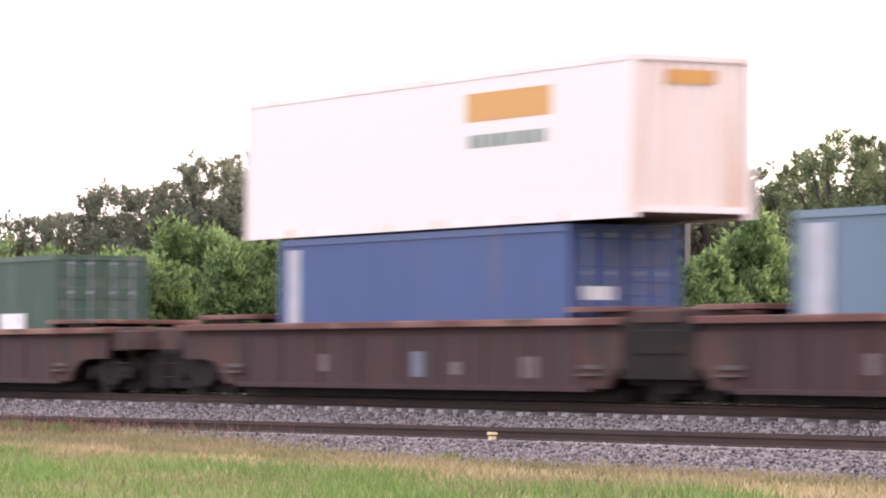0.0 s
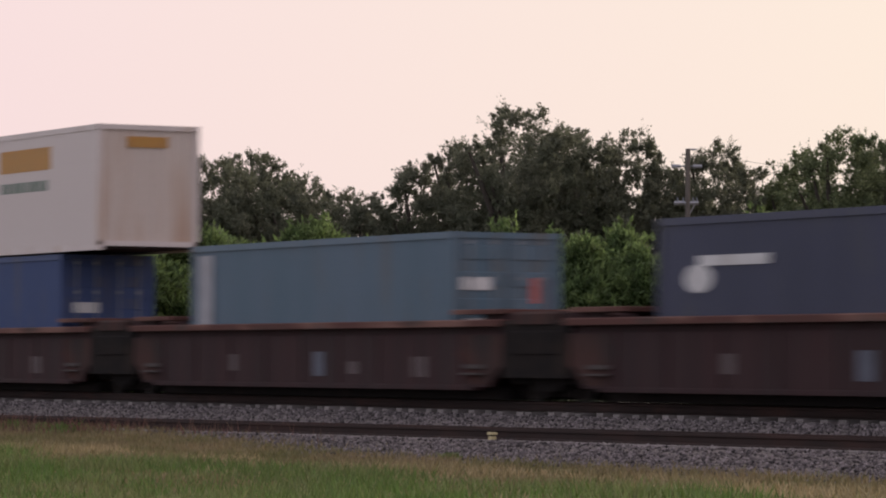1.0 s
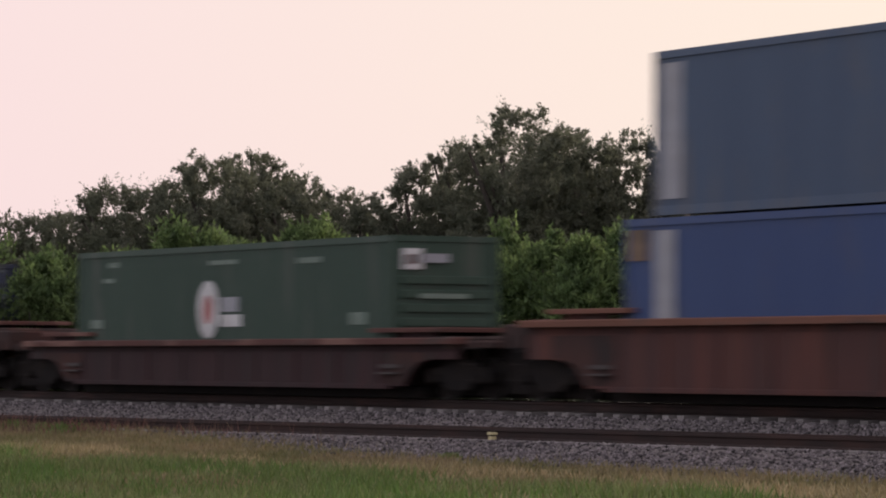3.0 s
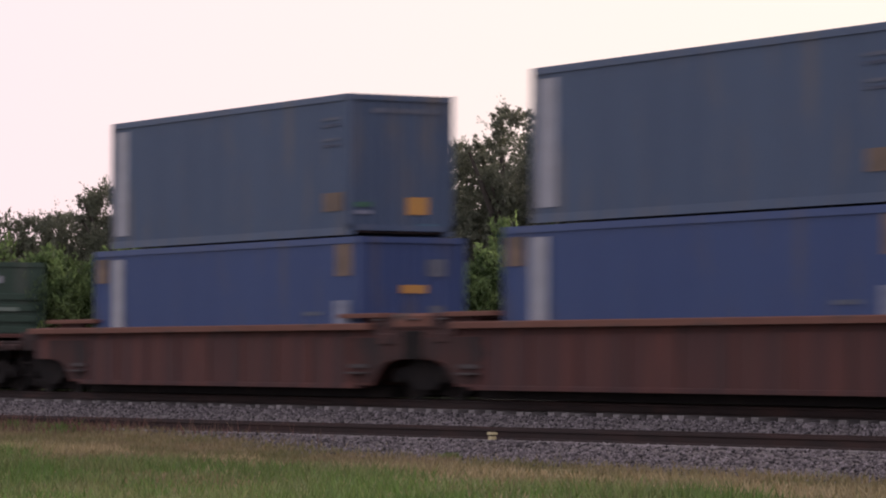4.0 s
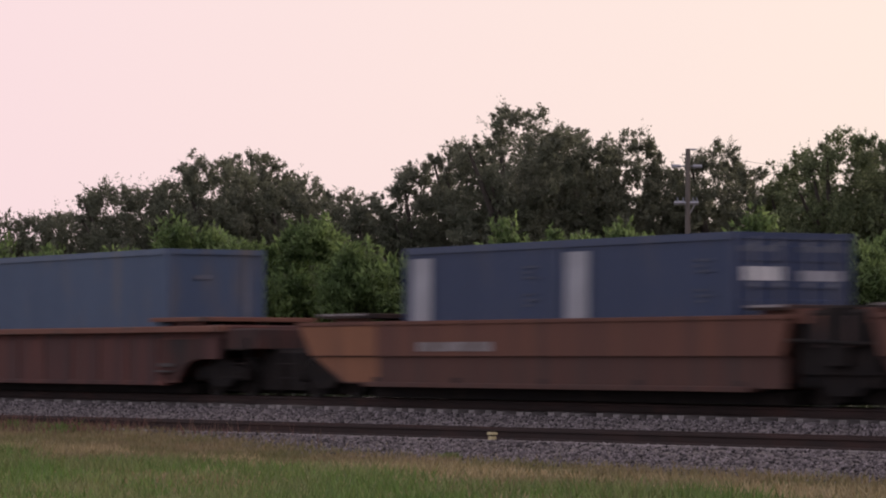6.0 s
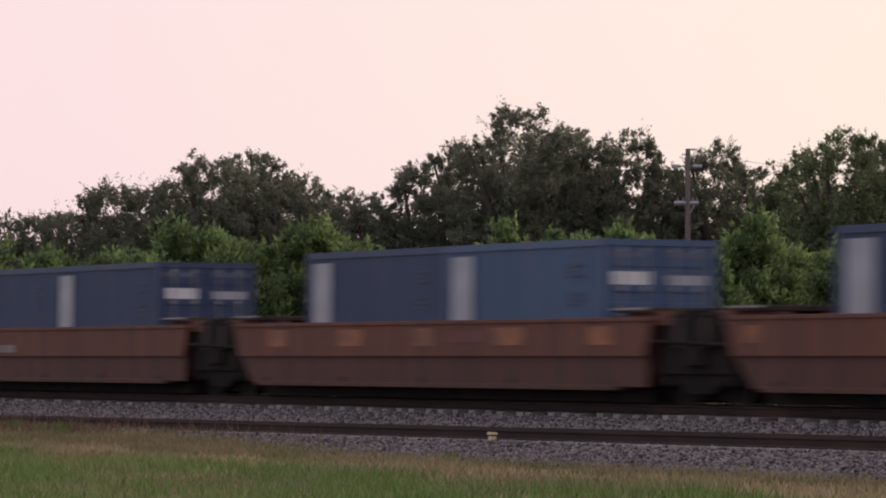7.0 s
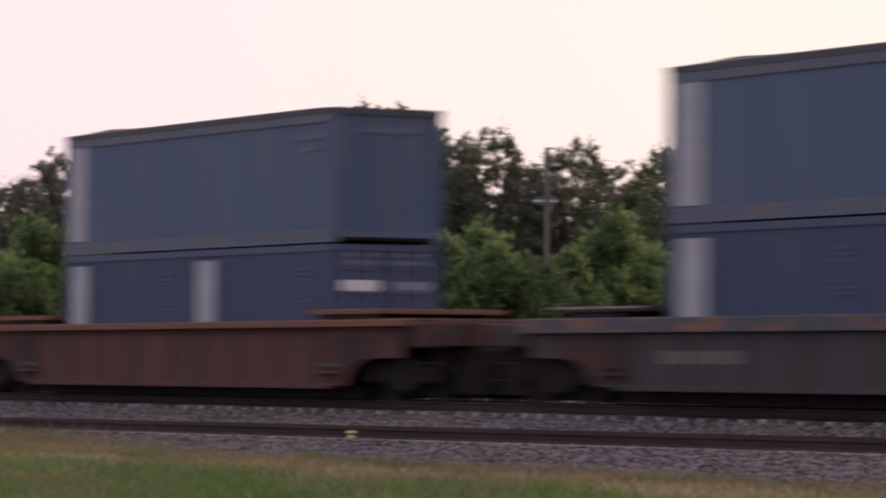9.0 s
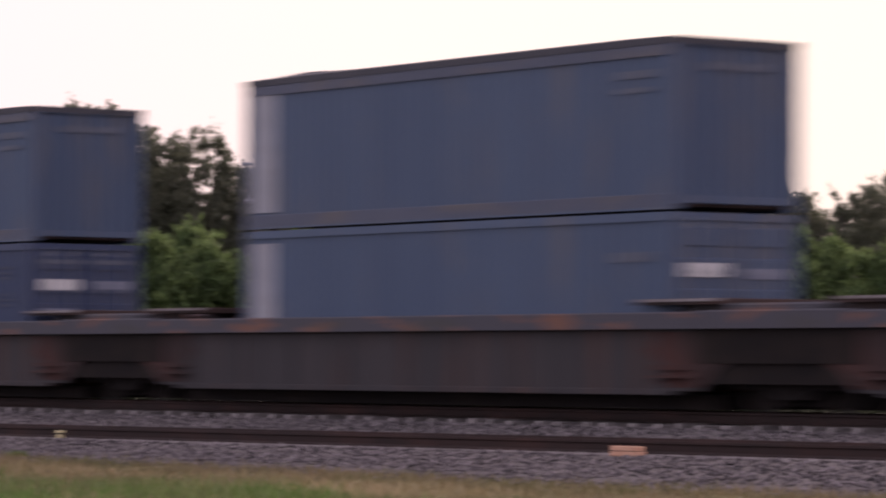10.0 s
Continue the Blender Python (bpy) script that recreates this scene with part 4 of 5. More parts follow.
    for mid in (37.4, 61.3):
        for d in (-3.05, 3.05):
            build_container(mid + d, FLOOR, 6.058, 2.591, "royal", "door", stripe=(0.28, 1.1), label="short slate-blue container under a stacked one",
                            marks=[(1.6, 2.25 - 0.12 * (k % 2), zz, zz + 0.05, MARK_DULL, "lettering_bar") for k, zz in enumerate((2.1, 2.0, 1.9, 1.58, 1.48, 1.38, 1.0, 0.92))],
                            end_marks=[(-1.0, -0.15, 1.69, 1.90, MARK_WHITE, "end_marking"), (0.15, 1.0, 1.72, 1.88, MARK_PLATE, "end_marking"), (-1.0, -0.2, 1.2, 1.34, MARK_PLATE, "end_marking"), (0.2, 1.0, 1.2, 1.32, MARK_FAINT, "end_marking"), (-1.0, -0.1, 2.2, 2.28, MARK_FAINT, "end_marking"), (0.1, 1.0, 2.2, 2.28, MARK_FAINT, "end_marking"), (-1.0, -0.1, 0.75, 0.82, MARK_FAINT, "end_marking")])
    build_container(81.35, FLOOR, 12.19, 2.591, "slate", "door", stripe=(0.22, 0.97), label="slate-blue steel container under a stacked one",
                    marks=[(4.6, 5.6, 1.85, 2.0, MARK_FAINT, "lettering_bar")], end_marks=[(-1.0, -0.15, 1.62, 1.83, MARK_WHITE, "end_marking"), (0.15, 1.0, 1.6, 1.76, MARK_PLATE, "end_marking")])
    for mid in (37.4, 61.3, 81.35):
        build_container(mid, FLOOR + 2.63, 12.19, 2.591, "slate", "end", stripe=(0.22, 0.97), sheeted=True, label="slate-blue open-top container under a dark sheet, stacked in the upper tier",
                        marks=[(4.7, 5.7, 2.0, 2.12, MARK_FAINT, "lettering_bar"), (4.7, 5.7, 1.78, 1.86, MARK_FAINT, "lettering_bar")],
                        end_marks=[(-0.6, 0.9, 2.12, 2.24, MARK_FAINT, "lettering_bar")])


build_train()


# ---- trees, bushes and the pole line behind the railway ----
def at_bearing(col, reach):
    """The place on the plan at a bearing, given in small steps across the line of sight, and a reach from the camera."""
    a = radians(-61.955) + math.atan((col - 784) / 6890.0)
    return EYE[0] + reach * math.sin(a), EYE[1] + reach * math.cos(a)


def top_height(row, reach):
    return EYE[2] + (648.6 - row) / 6890.0 * reach


def leaf_cloud(rng, centres, radii, count, size, flat=1.0):
    """Loose leaves gathered in sprays on the shells of many lobes."""
    area = radii ** 2
    pick = rng.choice(len(centres), count // 6, p=area / area.sum())
    d = rng.normal(size=(count // 6, 3))
    d /= np.linalg.norm(d, axis=1)[:, None]
    reach = rng.random(count // 6) ** 0.25 * (1 + 0.28 * rng.normal(size=count // 6).clip(-1, 2.4))
    spray = centres[pick] + d * (radii[pick] * reach)[:, None] * np.array([1, 1, 0.8 * flat])
    return leaves(rng, np.repeat(spray, 6, axis=0) + rng.normal(size=(len(spray) * 6, 3)) * size * 1.3, size)


def leaves(rng, pos, size, along=None, slim=1.0):
    """Pointed three-cornered leaves at the places given, turned at random or along their twigs."""
    n = len(pos)
    a = rng.normal(size=(n, 3))
    if along is not None:
        a = along * 1.1 + a * 0.6
    a /= np.linalg.norm(a, axis=1)[:, None]
    b = np.cross(a, rng.normal(size=(n, 3)))
    b /= np.linalg.norm(b, axis=1)[:, None]
    s = size * (0.55 + 0.9 * rng.random(n))[:, None]
    return np.stack([pos - a * s * 0.6 + b * s * 0.25 * slim, pos - a * s * 0.25 - b * s * 0.55 * slim, pos + a * s], axis=1)


def twigs(rng, centres, radii, heart, count, each, size, lift=0.35, reach=(0.6, 1.5), slim=1.0):
    """Leafy twigs that grow from the lobes' inside outwards and upwards, thinning towards their tips."""
    pick = rng.choice(len(centres), count, p=radii ** 2 / (radii ** 2).sum())
    out = centres[pick] - heart
    out /= np.linalg.norm(out, axis=1)[:, None] + 1e-6
    way = 0.55 * out + 0.75 * rng.normal(size=(count, 3)) + np.array([0, 0, lift])
    way /= np.linalg.norm(way, axis=1)[:, None]
    long = radii[pick] * rng.uniform(*reach, count)
    root = centres[pick] + rng.normal(size=(count, 3)) * (radii[pick] * 0.35)[:, None]
    f = rng.random((count, each)) ** 0.7
    pos = root[:, None] + way[:, None] * (long[:, None] * f)[..., None]
    pos = pos + rng.normal(size=pos.shape) * (0.035 + 0.22 * (1 - f) * radii[pick][:, None])[..., None]
    return leaves(rng, pos.reshape(-1, 3), size, np.repeat(way, each, axis=0), slim)


def build_tree(col, row, half, reach, seed, sparse=1.0, leaf=None):
    """An evergreen oak: trunk, limbs and a ragged crown whose half width is given in columns."""
    rng = np.random.default_rng(seed)
    x, y = at_bearing(col, reach)
    g = ground_height(x, y)
    top, w = top_height(row - 3, reach) - g, half * reach / 6890.0
    tree = tagged(new("oak_tree"), "dark evergreen oak with a ragged crown behind the railway", "tree", "trees behind the railway")
    tree.location = (x, y, g)
    w *= 1.55
    cen, rad = [], []
    low, n = top * 0.28, 130
    for i in range(n):
        f = (i + 0.5) / n
        ang = i * 2.399 + 0.6 * rng.random()
        u = 2 * f - 1                                # from the crown's foot to its top
        d = w * math.sqrt(1 - 0.92 * u * u) * math.sqrt(0.12 + 0.88 * rng.random())
        r = w * (0.09 + 0.11 * rng.random()) * (1 - 0.2 * max(0.0, u))
        z = low + (top - low) * (0.5 + 0.5 * u) * (0.90 + 0.10 * rng.random())
        cen.append((d * math.cos(ang), d * math.sin(ang), min(z, top - r * 1.1)))
        rad.append(r)
    cen, rad = np.array(cen), np.array(rad)
    tr = Shape()
    th = 0.035 * top + 0.03
    knee = Vector((0.12 * w * rng.normal(), 0.1 * w * rng.normal(), top * 0.42))
    tr.bar((0, 0, -0.15), (0, 0, 0.4), th * 1.5, 10, th)
    tr.bar((0, 0, 0.35), knee, th, 10, th * 0.7)
    part("trunk", tr, BARK, tree)
    for c in cen[::13]:
        limbs = Shape()
        mid = knee.lerp(Vector(c), 0.55) + Vector((0, 0, 0.3))
        limbs.bar(knee, mid, th * 0.45, 7, th * 0.28)
        limbs.bar(mid, c, th * 0.28, 6, th * 0.1)
        part("limb", limbs, BARK, tree)
    count = int(40000 * sparse * min(1.4, max(0.4, w * top / 24)))
    heart = np.array([0, 0, top * 0.5])
    crown = np.concatenate([twigs(rng, cen, rad, heart, int(count * 0.98) // 24, 24, 0.085),
                            twigs(rng, cen[:3 * n // 4] * np.array([0.8, 0.8, 0.93]), rad[:3 * n // 4] * 1.25, heart, int(count * 0.12) // 10, 10, 0.20, 0.1, (0.3, 0.9)),
                            twigs(rng, cen[n // 3:], rad[n // 3:], heart, 250, 15, 0.055, 0.6, (1.2, 2.5))])
    part("crown", quads("crown", crown, leaf or OAK), OAK, tree, "yellowish green foliage, paled in colour for haze, with gaps of sky" if leaf else "dull dark green foliage with gaps of sky")


def build_bush(col, row, half, reach, seed):
    rng = np.random.default_rng(seed)
    x, y = at_bearing(col, reach)
    g = ground_height(x, y)
    top, w = top_height(row, reach) - g, half * reach / 6890.0
    bush = tagged(new("bush"), "bright green leafy bush beside the main line", "bush", "bushes behind the train")
    bush.location = (x, y, g)
    cen, rad = [], []
    w *= 1.5
    n = 26
    for i in range(n):
        d = w * math.sqrt(rng.random())
        ang = 6.283 * rng.random()
        roof = top * (1 - 0.45 * (d / w) ** 2) * (0.86 + 0.14 * rng.random())
        r = (0.28 + 0.30 * rng.random()) * min(1.0, w)
        z = max(r * 0.7 + 0.75, (roof - r) * (1.0 if i % 2 else rng.random()))
        cen.append((d * math.cos(ang), d * math.sin(ang), z))
        rad.append(r)
    for k, c in enumerate(cen[::3]):
        part("stem", Shape().bar((0.06 * k - 0.2, 0.05 * (k % 3), -0.1), c, 0.04, 6, 0.012), BARK, bush)
    cen, rad = np.array(cen), np.array(rad)
    total = int(13000 * max(0.6, min(1.8, w * top / 5)))
    shoots = np.concatenate([twigs(rng, cen, rad, np.array([0, 0, 0.2]), total * 3 // 4 // 18, 18, 0.11, 0.5, (0.6, 1.4), 0.8),
                             twigs(rng, cen, rad * 0.8, np.array([0, 0, -2.0]), total // 4 // 14, 14, 0.125, 1.3, (1.0, 2.0), 0.7)])
    part("foliage", quads("foliage", shoots, BUSH), BUSH, bush)


TREES = [(-60, 395, 80, 148), (40, 372, 70, 146), (130, 362, 70, 150), (215, 312, 80, 146), (300, 312, 70, 150), (372, 270, 75, 145), (445, 275, 75, 149), (520, 318, 70, 146),
         (600, 337, 65, 150), (655, 352, 45, 146), (738, 294, 58, 147), (825, 245, 60, 150), (915, 190, 80, 145), (985, 228, 65, 150), (1050, 240, 60, 147), (1125, 228, 58, 149), (1180, 300, 45, 152), (1225, 310, 48, 156),
         (1262, 252, 62, 150), (1325, 290, 48, 154), (1405, 278, 55, 150), (1495, 236, 75, 145), (1575, 252, 62, 150), (1668, 196, 75, 146), (1760, 240, 65, 149), (1850, 270, 75, 147),
         (1950, 282, 75, 149), (2050, 300, 75, 146), (2140, 318, 65, 149), (2200, 345, 50, 147), (2305, 335, 55, 146), (2390, 300, 70, 149)]
BUSHES = [(-30, 440, 70, 104), (55, 442, 60, 102), (130, 436, 58, 106), (205, 446, 55, 102), (265, 425, 50, 105), (340, 382, 55, 108), (410, 425, 52, 103), (480, 430, 50, 106), (560, 400, 62, 105), (640, 430, 50, 103), (715, 458, 46, 106),
          (790, 455, 52, 102), (865, 425, 45, 105), (900, 412, 48, 107), (975, 392, 52, 104), (1045, 412, 50, 102), (1085, 400, 48, 106), (1150, 412, 50, 103), (1235, 432, 52, 101), (1300, 432, 45, 105), (1345, 398, 52, 104), (1420, 395, 55, 107), (1500, 400, 62, 103), (1585, 420, 58, 105),
          (1660, 440, 56, 102), (1740, 430, 58, 105), (1830, 420, 60, 103), (1920, 430, 60, 106), (2010, 430, 60, 103), (2100, 420, 60, 105), (2190, 400, 60, 103), (2280, 390, 60, 104), (2370, 390, 60, 102)]


def build_pole(col, row, reach):
    x, y = at_bearing(col, reach)
    g = ground_height(x, y)
    top = top_height(row, reach) - g
    pole = tagged(new("utility_pole"), "weathered wooden utility pole with crossarm and lamp brackets", "utility pole")
    pole.location = (x, y, g)
    s = reach / 6890.0
    part("pole_shaft", Shape().bar((0, 0, -0.3), (0, 0, top), 0.12, 12, 0.085), POLE, pole)
    ax = Vector((math.cos(radians(61.955)), math.sin(radians(61.955)), 0))

    def crossbar(name, z, a, b, t, mat):
        q = Shape()
        q.bar(ax * a + Vector((0, 0, z)), ax * b + Vector((0, 0, z)), t, 4)
        return part(name, q, mat, pole)
    crossbar("crossarm", top - 96 * s, -24 * s, 19 * s, 0.075, PALE)
    for a, b in ((14, 2),):
        part("brace", Shape().bar(ax * (a * s) + Vector((0, 0, top - 96 * s)), ax * (b * s) + Vector((0, 0, top - 118 * s)), 0.025, 5), PALE, pole)
    crossbar("bracket", top - 31 * s, -25 * s, 22 * s, 0.025, ROD)
    for a in (-21, 17):
        lamp = Shape().bar(ax * ((a - 8) * s) + Vector((0, 0, top - 31 * s)), ax * ((a + 8) * s) + Vector((0, 0, top - 31 * s)), 0.075, 8, 0.06)
        part("fixture", lamp, PALE, pole, "pale grey fixture on the bracket")
    crossbar("wire_arm", top - 1 * s, 0, 16 * s, 0.03, PALE)
    for a in (-18, -8, 10, 16):
        part("insulator", Shape().bar(ax * (a * s) + Vector((0, 0, top - 96 * s)), ax * (a * s) + Vector((0, 0, top - 86 * s)), 0.04, 8, 0.025), ROD, pole)
    return Vector((x, y, g + top)), s


def build_wires():
    head, s = build_pole(1217, 262, 138)
    ends = at_bearing(1790, 143)
    for drop, lift in ((0.02, 0.1), (0.35, 0.3), (0.7, 0.2)):
        cu = bpy.data.curves.new("overhead_wire", "CURVE")
        cu.dimensions, cu.bevel_depth, cu.bevel_resolution = "3D", 0.006, 1
        sp = cu.splines.new("POLY")
        sp.points.add(24)
        a, b = head - Vector((0, 0, drop)), Vector((*ends, head.z - drop - 0.4 + lift))
        for i in range(25):
            f = i / 24
            q = a.lerp(b, f)
            sp.points[i].co = (q.x, q.y, q.z - 4 * 0.55 * f * (1 - f), 1)
        cu.materials.append(IRON)
        tagged(new("overhead_wire", cu), "thin dark overhead wire strung from the utility pole", "wire", "overhead wires")


def build_undergrowth():
    """Dark scrub under the trees, too thick to count."""
    rng = np.random.default_rng(77)
    cen = []
    for i in range(420):
        x, y = at_bearing(-150 + 2650 * i / 420, 118 + 22 * rng.random())
        cen.append((x, y, ground_height(x, y) + 0.3 + 2.2 * rng.random()))
    cen = np.array(cen)
    rad = 0.7 + 0.5 * rng.random(len(cen))
    tagged(new("undergrowth", quads("undergrowth", leaf_cloud(rng, cen, rad, 60000, 0.15), OAK)), "dark tangled scrub below the trees", "scrub", kind="stuff")


def build_scrub():
    """Low scrub along the foot of the bank behind the main line, added to darken the view under the cars."""
    rng = np.random.default_rng(31)
    x = np.linspace(-135, -30, 380)
    y = 5.4 + 2.2 * rng.random(len(x))
    z = np.array([ground_height(a, b) for a, b in zip(x, y)]) + 0.35 + 0.5 * rng.random(len(x))
    tagged(new("low_scrub", quads("low_scrub", leaf_cloud(rng, np.stack([x, y, z], 1), 0.34 + 0.15 * rng.random(len(x)), 95000, 0.07), SCRUB)), "low scrub along the foot of the bank, leaves coloured dark for shade", "scrub", kind="stuff")


build_scrub()
build_undergrowth()
for i, (col, row, half, reach) in enumerate(TREES):
    build_tree(col, row + (20 if col < 330 else 5 if col < 700 else -9 if 1390 < col < 1600 else 0), half, reach, 100 + i, 0.78 if 1010 < col < 1345 else 0.9, OAK_HAZED if 1390 < col < 1600 else None)
for i, (col, row, half, reach) in enumerate(TREES):          # a farther, lower row fills the gaps
    if i % 2 == 0 and not 1000 < col < 1340:
        build_tree(col + 45, row + 48, half * 1.1, reach + 16, 200 + i, 0.4)
for i, spec in enumerate(BUSHES):
    build_bush(spec[0], spec[1] - 12, spec[2], spec[3], 300 + i)
build_wires()


# ---- trackside small things ----
def build_marker():
    s = tagged(new("track_marker"), "small pale yellow track marker beside the siding rail", "marker")
    s.location = (-55.68, -5.05, ground_height(-55.68, -5.05) - 0.05)
    part("post", Shape().box(-0.035, 0.035, -0.03, 0.03, -0.1, 0.06), POLE, s)
    paint = material("pale_yellow_marker", (0.55, 0.46, 0.25), 0.7, second=(0.45, 0.37, 0.2), scale=8)
    part("marker_block", Shape().box(-0.06, 0.06, -0.05, 0.05, 0.05, 0.14, 0.012), paint, s)
    part("marker_cap", Shape().box(-0.075, 0.075, -0.06, 0.06, 0.165, 0.205, 0.008), paint, s)
    part("marker_neck", Shape().box(-0.045, 0.045, -0.03, 0.03, 0.13, 0.17), IRON, s)


def build_crate():
    x, y = -40.3, -5.15
    s = tagged(new("wooden_block_stack"), "pale orange boards stacked beside the siding rail", "boards")
    s.location = (x, y, ground_height(x, y))
    paint = material("pale_orange_boards", (0.52, 0.27, 0.17), 0.8, second=(0.6, 0.34, 0.22), scale=6, stretch=(0.5, 3, 3))
    for i in range(2):
        part("board", Shape().box(-0.29, 0.29 - 0.02 * i, -0.08, 0.08, 0.01 + 0.068 * i, 0.068 + 0.068 * i, 0.008), paint, s)


build_marker()
build_crate()


# ---- loose cover: stones, grass and weeds ----
def gravel_edge(x):
    return -(3.6 + 4.6 * min(1.0, max(0.0, (x + 76) / 22)))


def build_stones():
    rng = np.random.default_rng(5)
    n = 64000
    x = rng.uniform(-98, -32, n)
    y = rng.uniform(-8.8, -0.05, n)
    keep = y > np.array([gravel_edge(a) for a in x]) + rng.normal(size=n) * 0.45
    x, y = x[keep], y[keep]
    z = np.array([ground_height(a, b) for a, b in zip(x, y)])
    n = len(x)
    octa = np.array([(1, 0, 0), (0, 1, 0), (-1, 0, 0), (0, -1, 0), (0, 0, 1), (0, 0, -1)], float)
    tri = np.array([(0, 1, 4), (1, 2, 4), (2, 3, 4), (3, 0, 4), (1, 0, 5), (2, 1, 5), (3, 2, 5), (0, 3, 5)])
    size = rng.uniform(0.018, 0.042, n)
    pts = octa[None] * (size[:, None] * rng.uniform(0.6, 1.3, (n, 6)))[..., None] + rng.normal(size=(n, 6, 3)) * 0.006
    ang = rng.uniform(0, 6.28, n)
    c, s = np.cos(ang)[:, None], np.sin(ang)[:, None]
    px, py = pts[..., 0] * c - pts[..., 1] * s, pts[..., 0] * s + pts[..., 1] * c
    pts = np.stack([px + x[:, None], py + y[:, None], pts[..., 2] * 0.75 + z[:, None] + 0.012], -1)
    me = bpy.data.meshes.new("ballast")
    faces = (tri[None] + (np.arange(n) * 6)[:, None, None]).reshape(-1, 3)
    me.vertices.add(n * 6)
    me.vertices.foreach_set("co", pts.reshape(-1).astype(np.float32))
    me.loops.add(len(faces) * 3)
    me.loops.foreach_set("vertex_index", faces.reshape(-1).astype(np.int32))
    me.polygons.add(len(faces))
    me.polygons.foreach_set("loop_start", np.arange(0, len(faces) * 3, 3, dtype=np.int32))
    me.polygons.foreach_set("loop_total", np.full(len(faces), 3, dtype=np.int32))
    me.update(calc_edges=True)
    me.materials.append(STONE)
    tagged(new("ballast", me), "loose grey crushed ballast stones round the tracks", "gravel", kind="stuff")


def blades(rng, x, y, height, width, lean):
    z = np.array([ground_height(a, b) for a, b in zip(x, y)])
    n = len(x)
    ang = rng.uniform(0, math.pi, n)
    dx, dy = np.cos(ang) * width, np.sin(ang) * width
    tip = np.stack([x + rng.normal(size=n) * lean * height, y + rng.normal(size=n) * lean * height, z + height], -1)
    return np.stack([np.stack([x - dx, y - dy, z - 0.02], -1), np.stack([x + dx, y + dy, z - 0.02], -1), tip], 1)


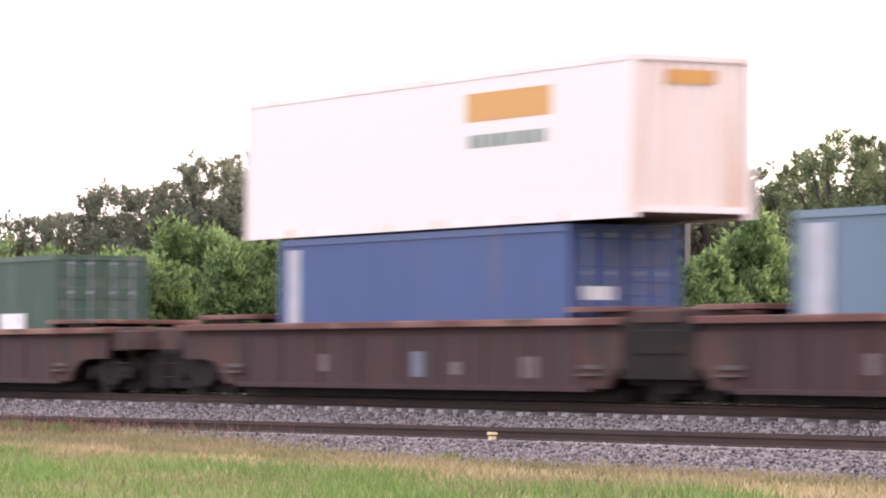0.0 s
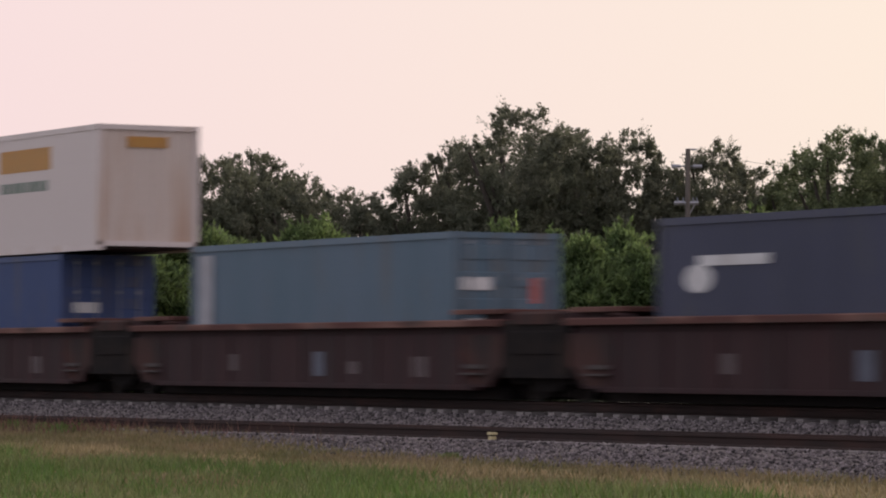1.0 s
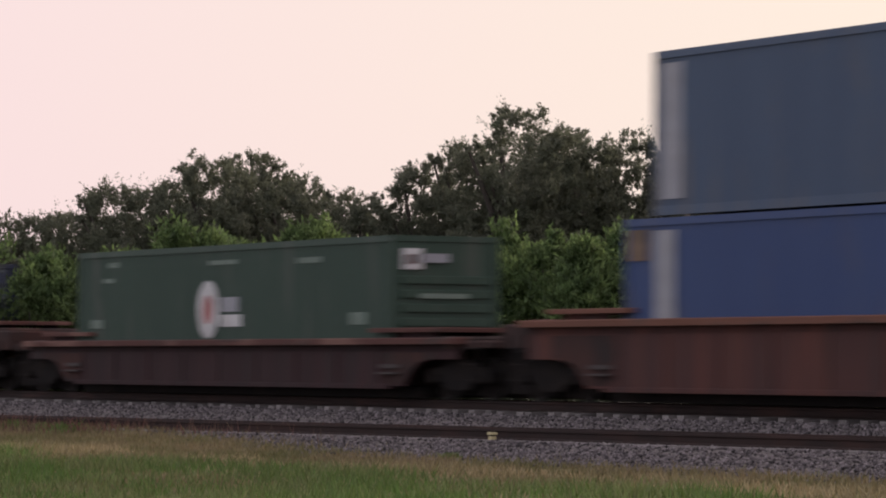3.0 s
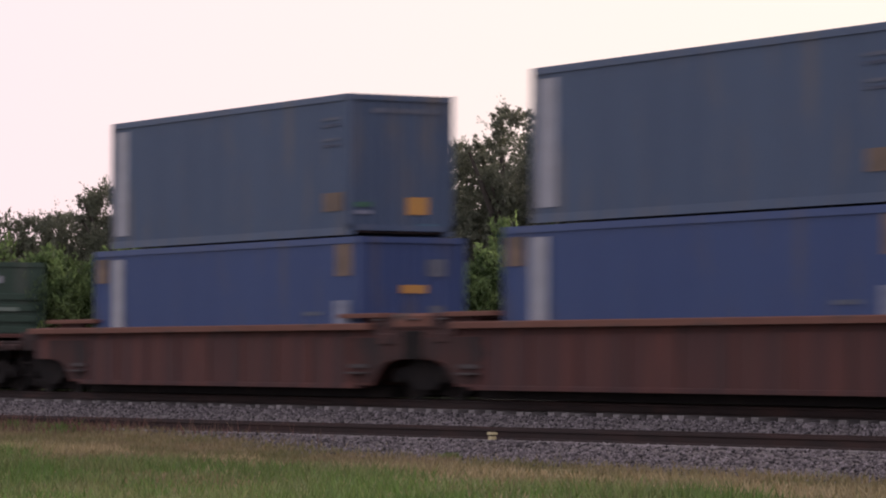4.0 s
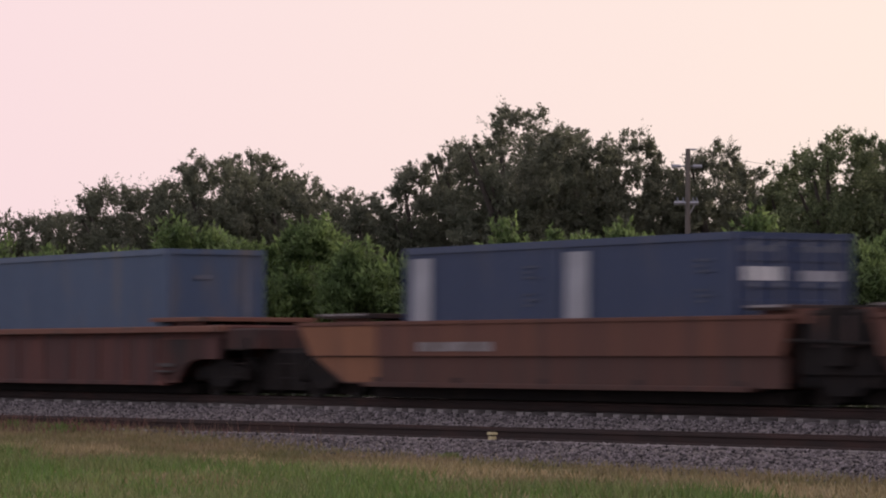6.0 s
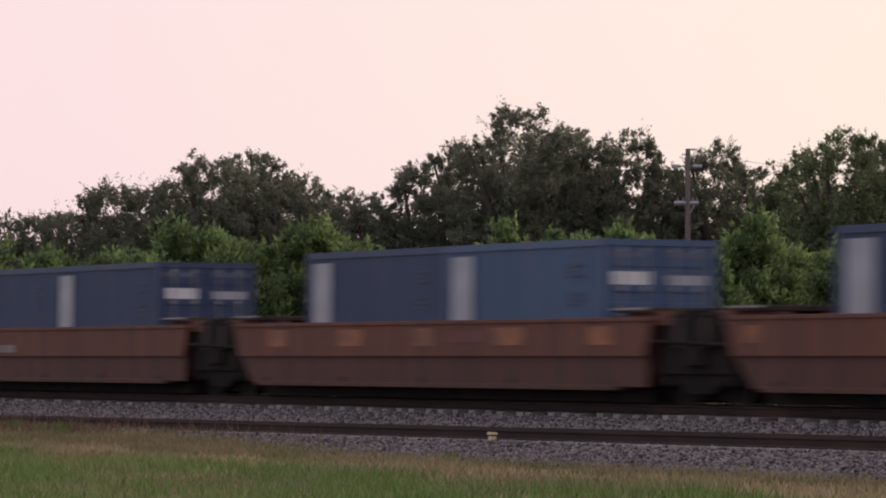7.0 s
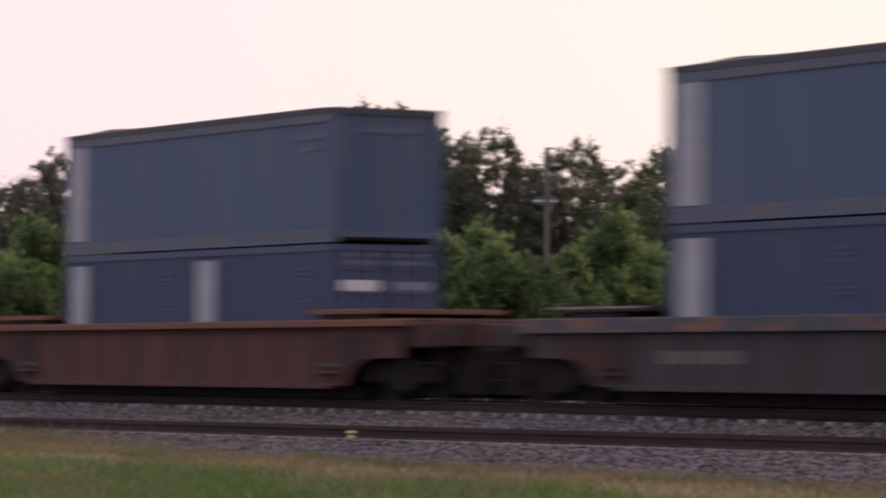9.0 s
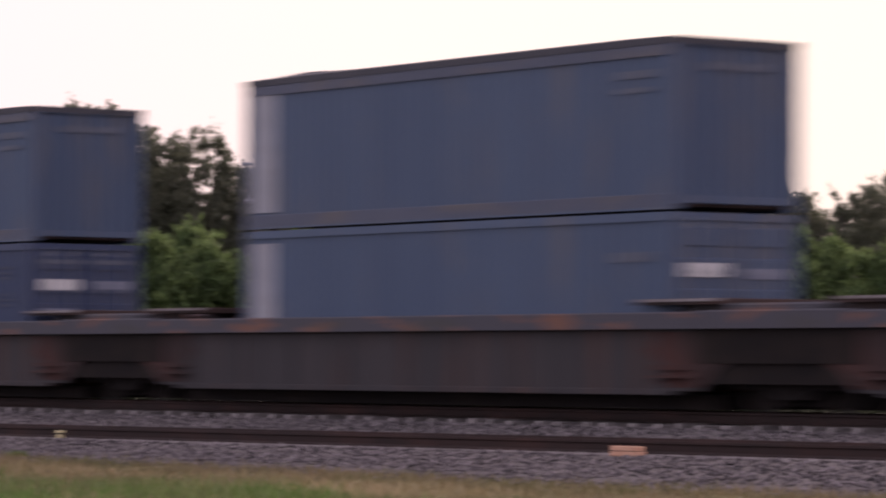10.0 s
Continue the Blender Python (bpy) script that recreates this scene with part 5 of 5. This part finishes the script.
def build_grass():
    rng = np.random.default_rng(9)
    n = 260000
    x, y = rng.uniform(-100, -20, n), rng.uniform(-24, -3.2, n)
    edge = np.array([gravel_edge(a) for a in x])
    patch = np.array([noise.noise((a * 0.22, b * 0.5, 3)) for a, b in zip(x, y)])
    keep = (y < edge + rng.normal(size=n) * 0.5) & (y > -8 + 0.42 * (x + 20) * 0.55 - 8)
    x, y, patch, edge = x[keep], y[keep], patch[keep], edge[keep]
    lush = (y < -11.7 + 0.9 * patch + 0.22 * rng.normal(size=len(x)) - 0.05 * (x + 46).clip(0, 30)) & (patch + 0.3 * rng.normal(size=len(x)) > -0.34)
    h = rng.uniform(0.05, 0.13, len(x)) * (1 + 0.5 * patch)
    h2 = rng.uniform(0.08, 0.2, len(x)) * (1 + 0.5 * patch)
    straw = ~lush & (y < -9.9 + 0.9 * patch) & (patch + 0.3 * rng.normal(size=len(x)) > -0.15)
    dry = ~lush & ~straw
    tagged(new("dry_grass", quads("dry_grass", blades(rng, x[dry], y[dry], h[dry], 0.014, 0.5), GRASS)), "short yellowing grass between lawn and gravel", "grass", kind="stuff")
    tagged(new("straw", quads("straw", blades(rng, x[straw], y[straw], h[straw], 0.014, 0.6), STRAW)), "pale dry straw along the edge of the lawn", "grass", kind="stuff")
    tagged(new("green_grass", quads("green_grass", blades(rng, x[lush], y[lush], h2[lush], 0.014, 0.45), LUSH)), "fresh green tufted grass before the railway", "grass", kind="stuff")
    n = 11000
    wx, wy = rng.uniform(-98, -60, n), rng.normal(-5.1, 0.75, n)
    clump = np.array([noise.noise((a * 0.5, b * 0.9, 8)) for a, b in zip(wx, wy)])
    keep = (clump > -0.12) & (wx + rng.normal(size=n) * 4 < -70)
    wx, wy = wx[keep], wy[keep]
    tagged(new("dry_weeds", quads("dry_weeds", blades(rng, wx, wy, rng.uniform(0.08, 0.30, len(wx)), 0.012, 0.35), WEED)), "thin reddish dry weeds along the siding", "weeds", kind="stuff")
    # weeds that grow in the gravel
    for k, (wx, wy, size) in enumerate(((-51.9, -7.9, 0.13), (-76.0, -5.3, 0.2), (-74.2, -5.4, 0.16), (-79.0, -5.2, 0.2), (-72.6, -5.6, 0.24), (-71.8, -5.9, 0.14))):
        m = 160
        bx, by = wx + rng.normal(size=m) * size * 0.7, wy + rng.normal(size=m) * size * 0.7
        tagged(new("weed_tuft", quads("weed_tuft", blades(rng, bx, by, rng.uniform(0.5, 1, m) * size, 0.015, 0.5), LUSH)), "small green weed tuft growing in the gravel", "weed", "weeds in the gravel", "stuff")


build_stones()
build_grass()


def build_ties():
    """Main line: the ties whose ends show one by one are objects, the rest one mesh."""
    holder = tagged(new("main_line_ties"), "weathered timber ties of the main line in grey ballast", "railway ties", kind="structure")
    me = Shape().box(-0.115, 0.115, -1.3, 1.3, -0.20, -0.048, 0.012).mesh("tie", TIE)
    x = -98.0
    rng = random.Random(4)
    while x < -32:
        t = part("tie", me, TIE, holder)
        t.location = (x + rng.uniform(-0.03, 0.03), 1.22 + rng.uniform(-0.09, 0.09), rng.uniform(-0.018, 0.006))
        t.rotation_euler = (0, 0, rng.uniform(-0.02, 0.02))
        x += 0.6
    s = Shape()
    for k in range(620):
        a = -400 + 0.5 * k
        if a < -98.3:
            s.box(a - 0.115, a + 0.115, -0.08, 2.52, -0.2, -0.05)
    for k in range(600):
        a = -31.7 + 0.5 * k
        s.box(a - 0.115, a + 0.115, -0.08, 2.52, -0.2, -0.05)
    tagged(part("distant_ties", s, TIE, holder), kind="stuff")
    side = tagged(new("siding_ties"), "old dark timber ties sunk in gravel under the siding", "railway ties", kind="structure")
    x = -98.0
    while x < -32:
        t = part("tie", me, TIE, side)
        t.location = (x, -3.92, siding_head(x) - 0.125)
        x += 0.53


build_ties()


def motions():
    for thing, u, y, z in TRAIN:
        walk(thing, [(t, pose(u - SPEED * (t - 4.5), y, z)) for t in (0.0, 2.5, 5.0, 7.5, 10.0)])


motions()
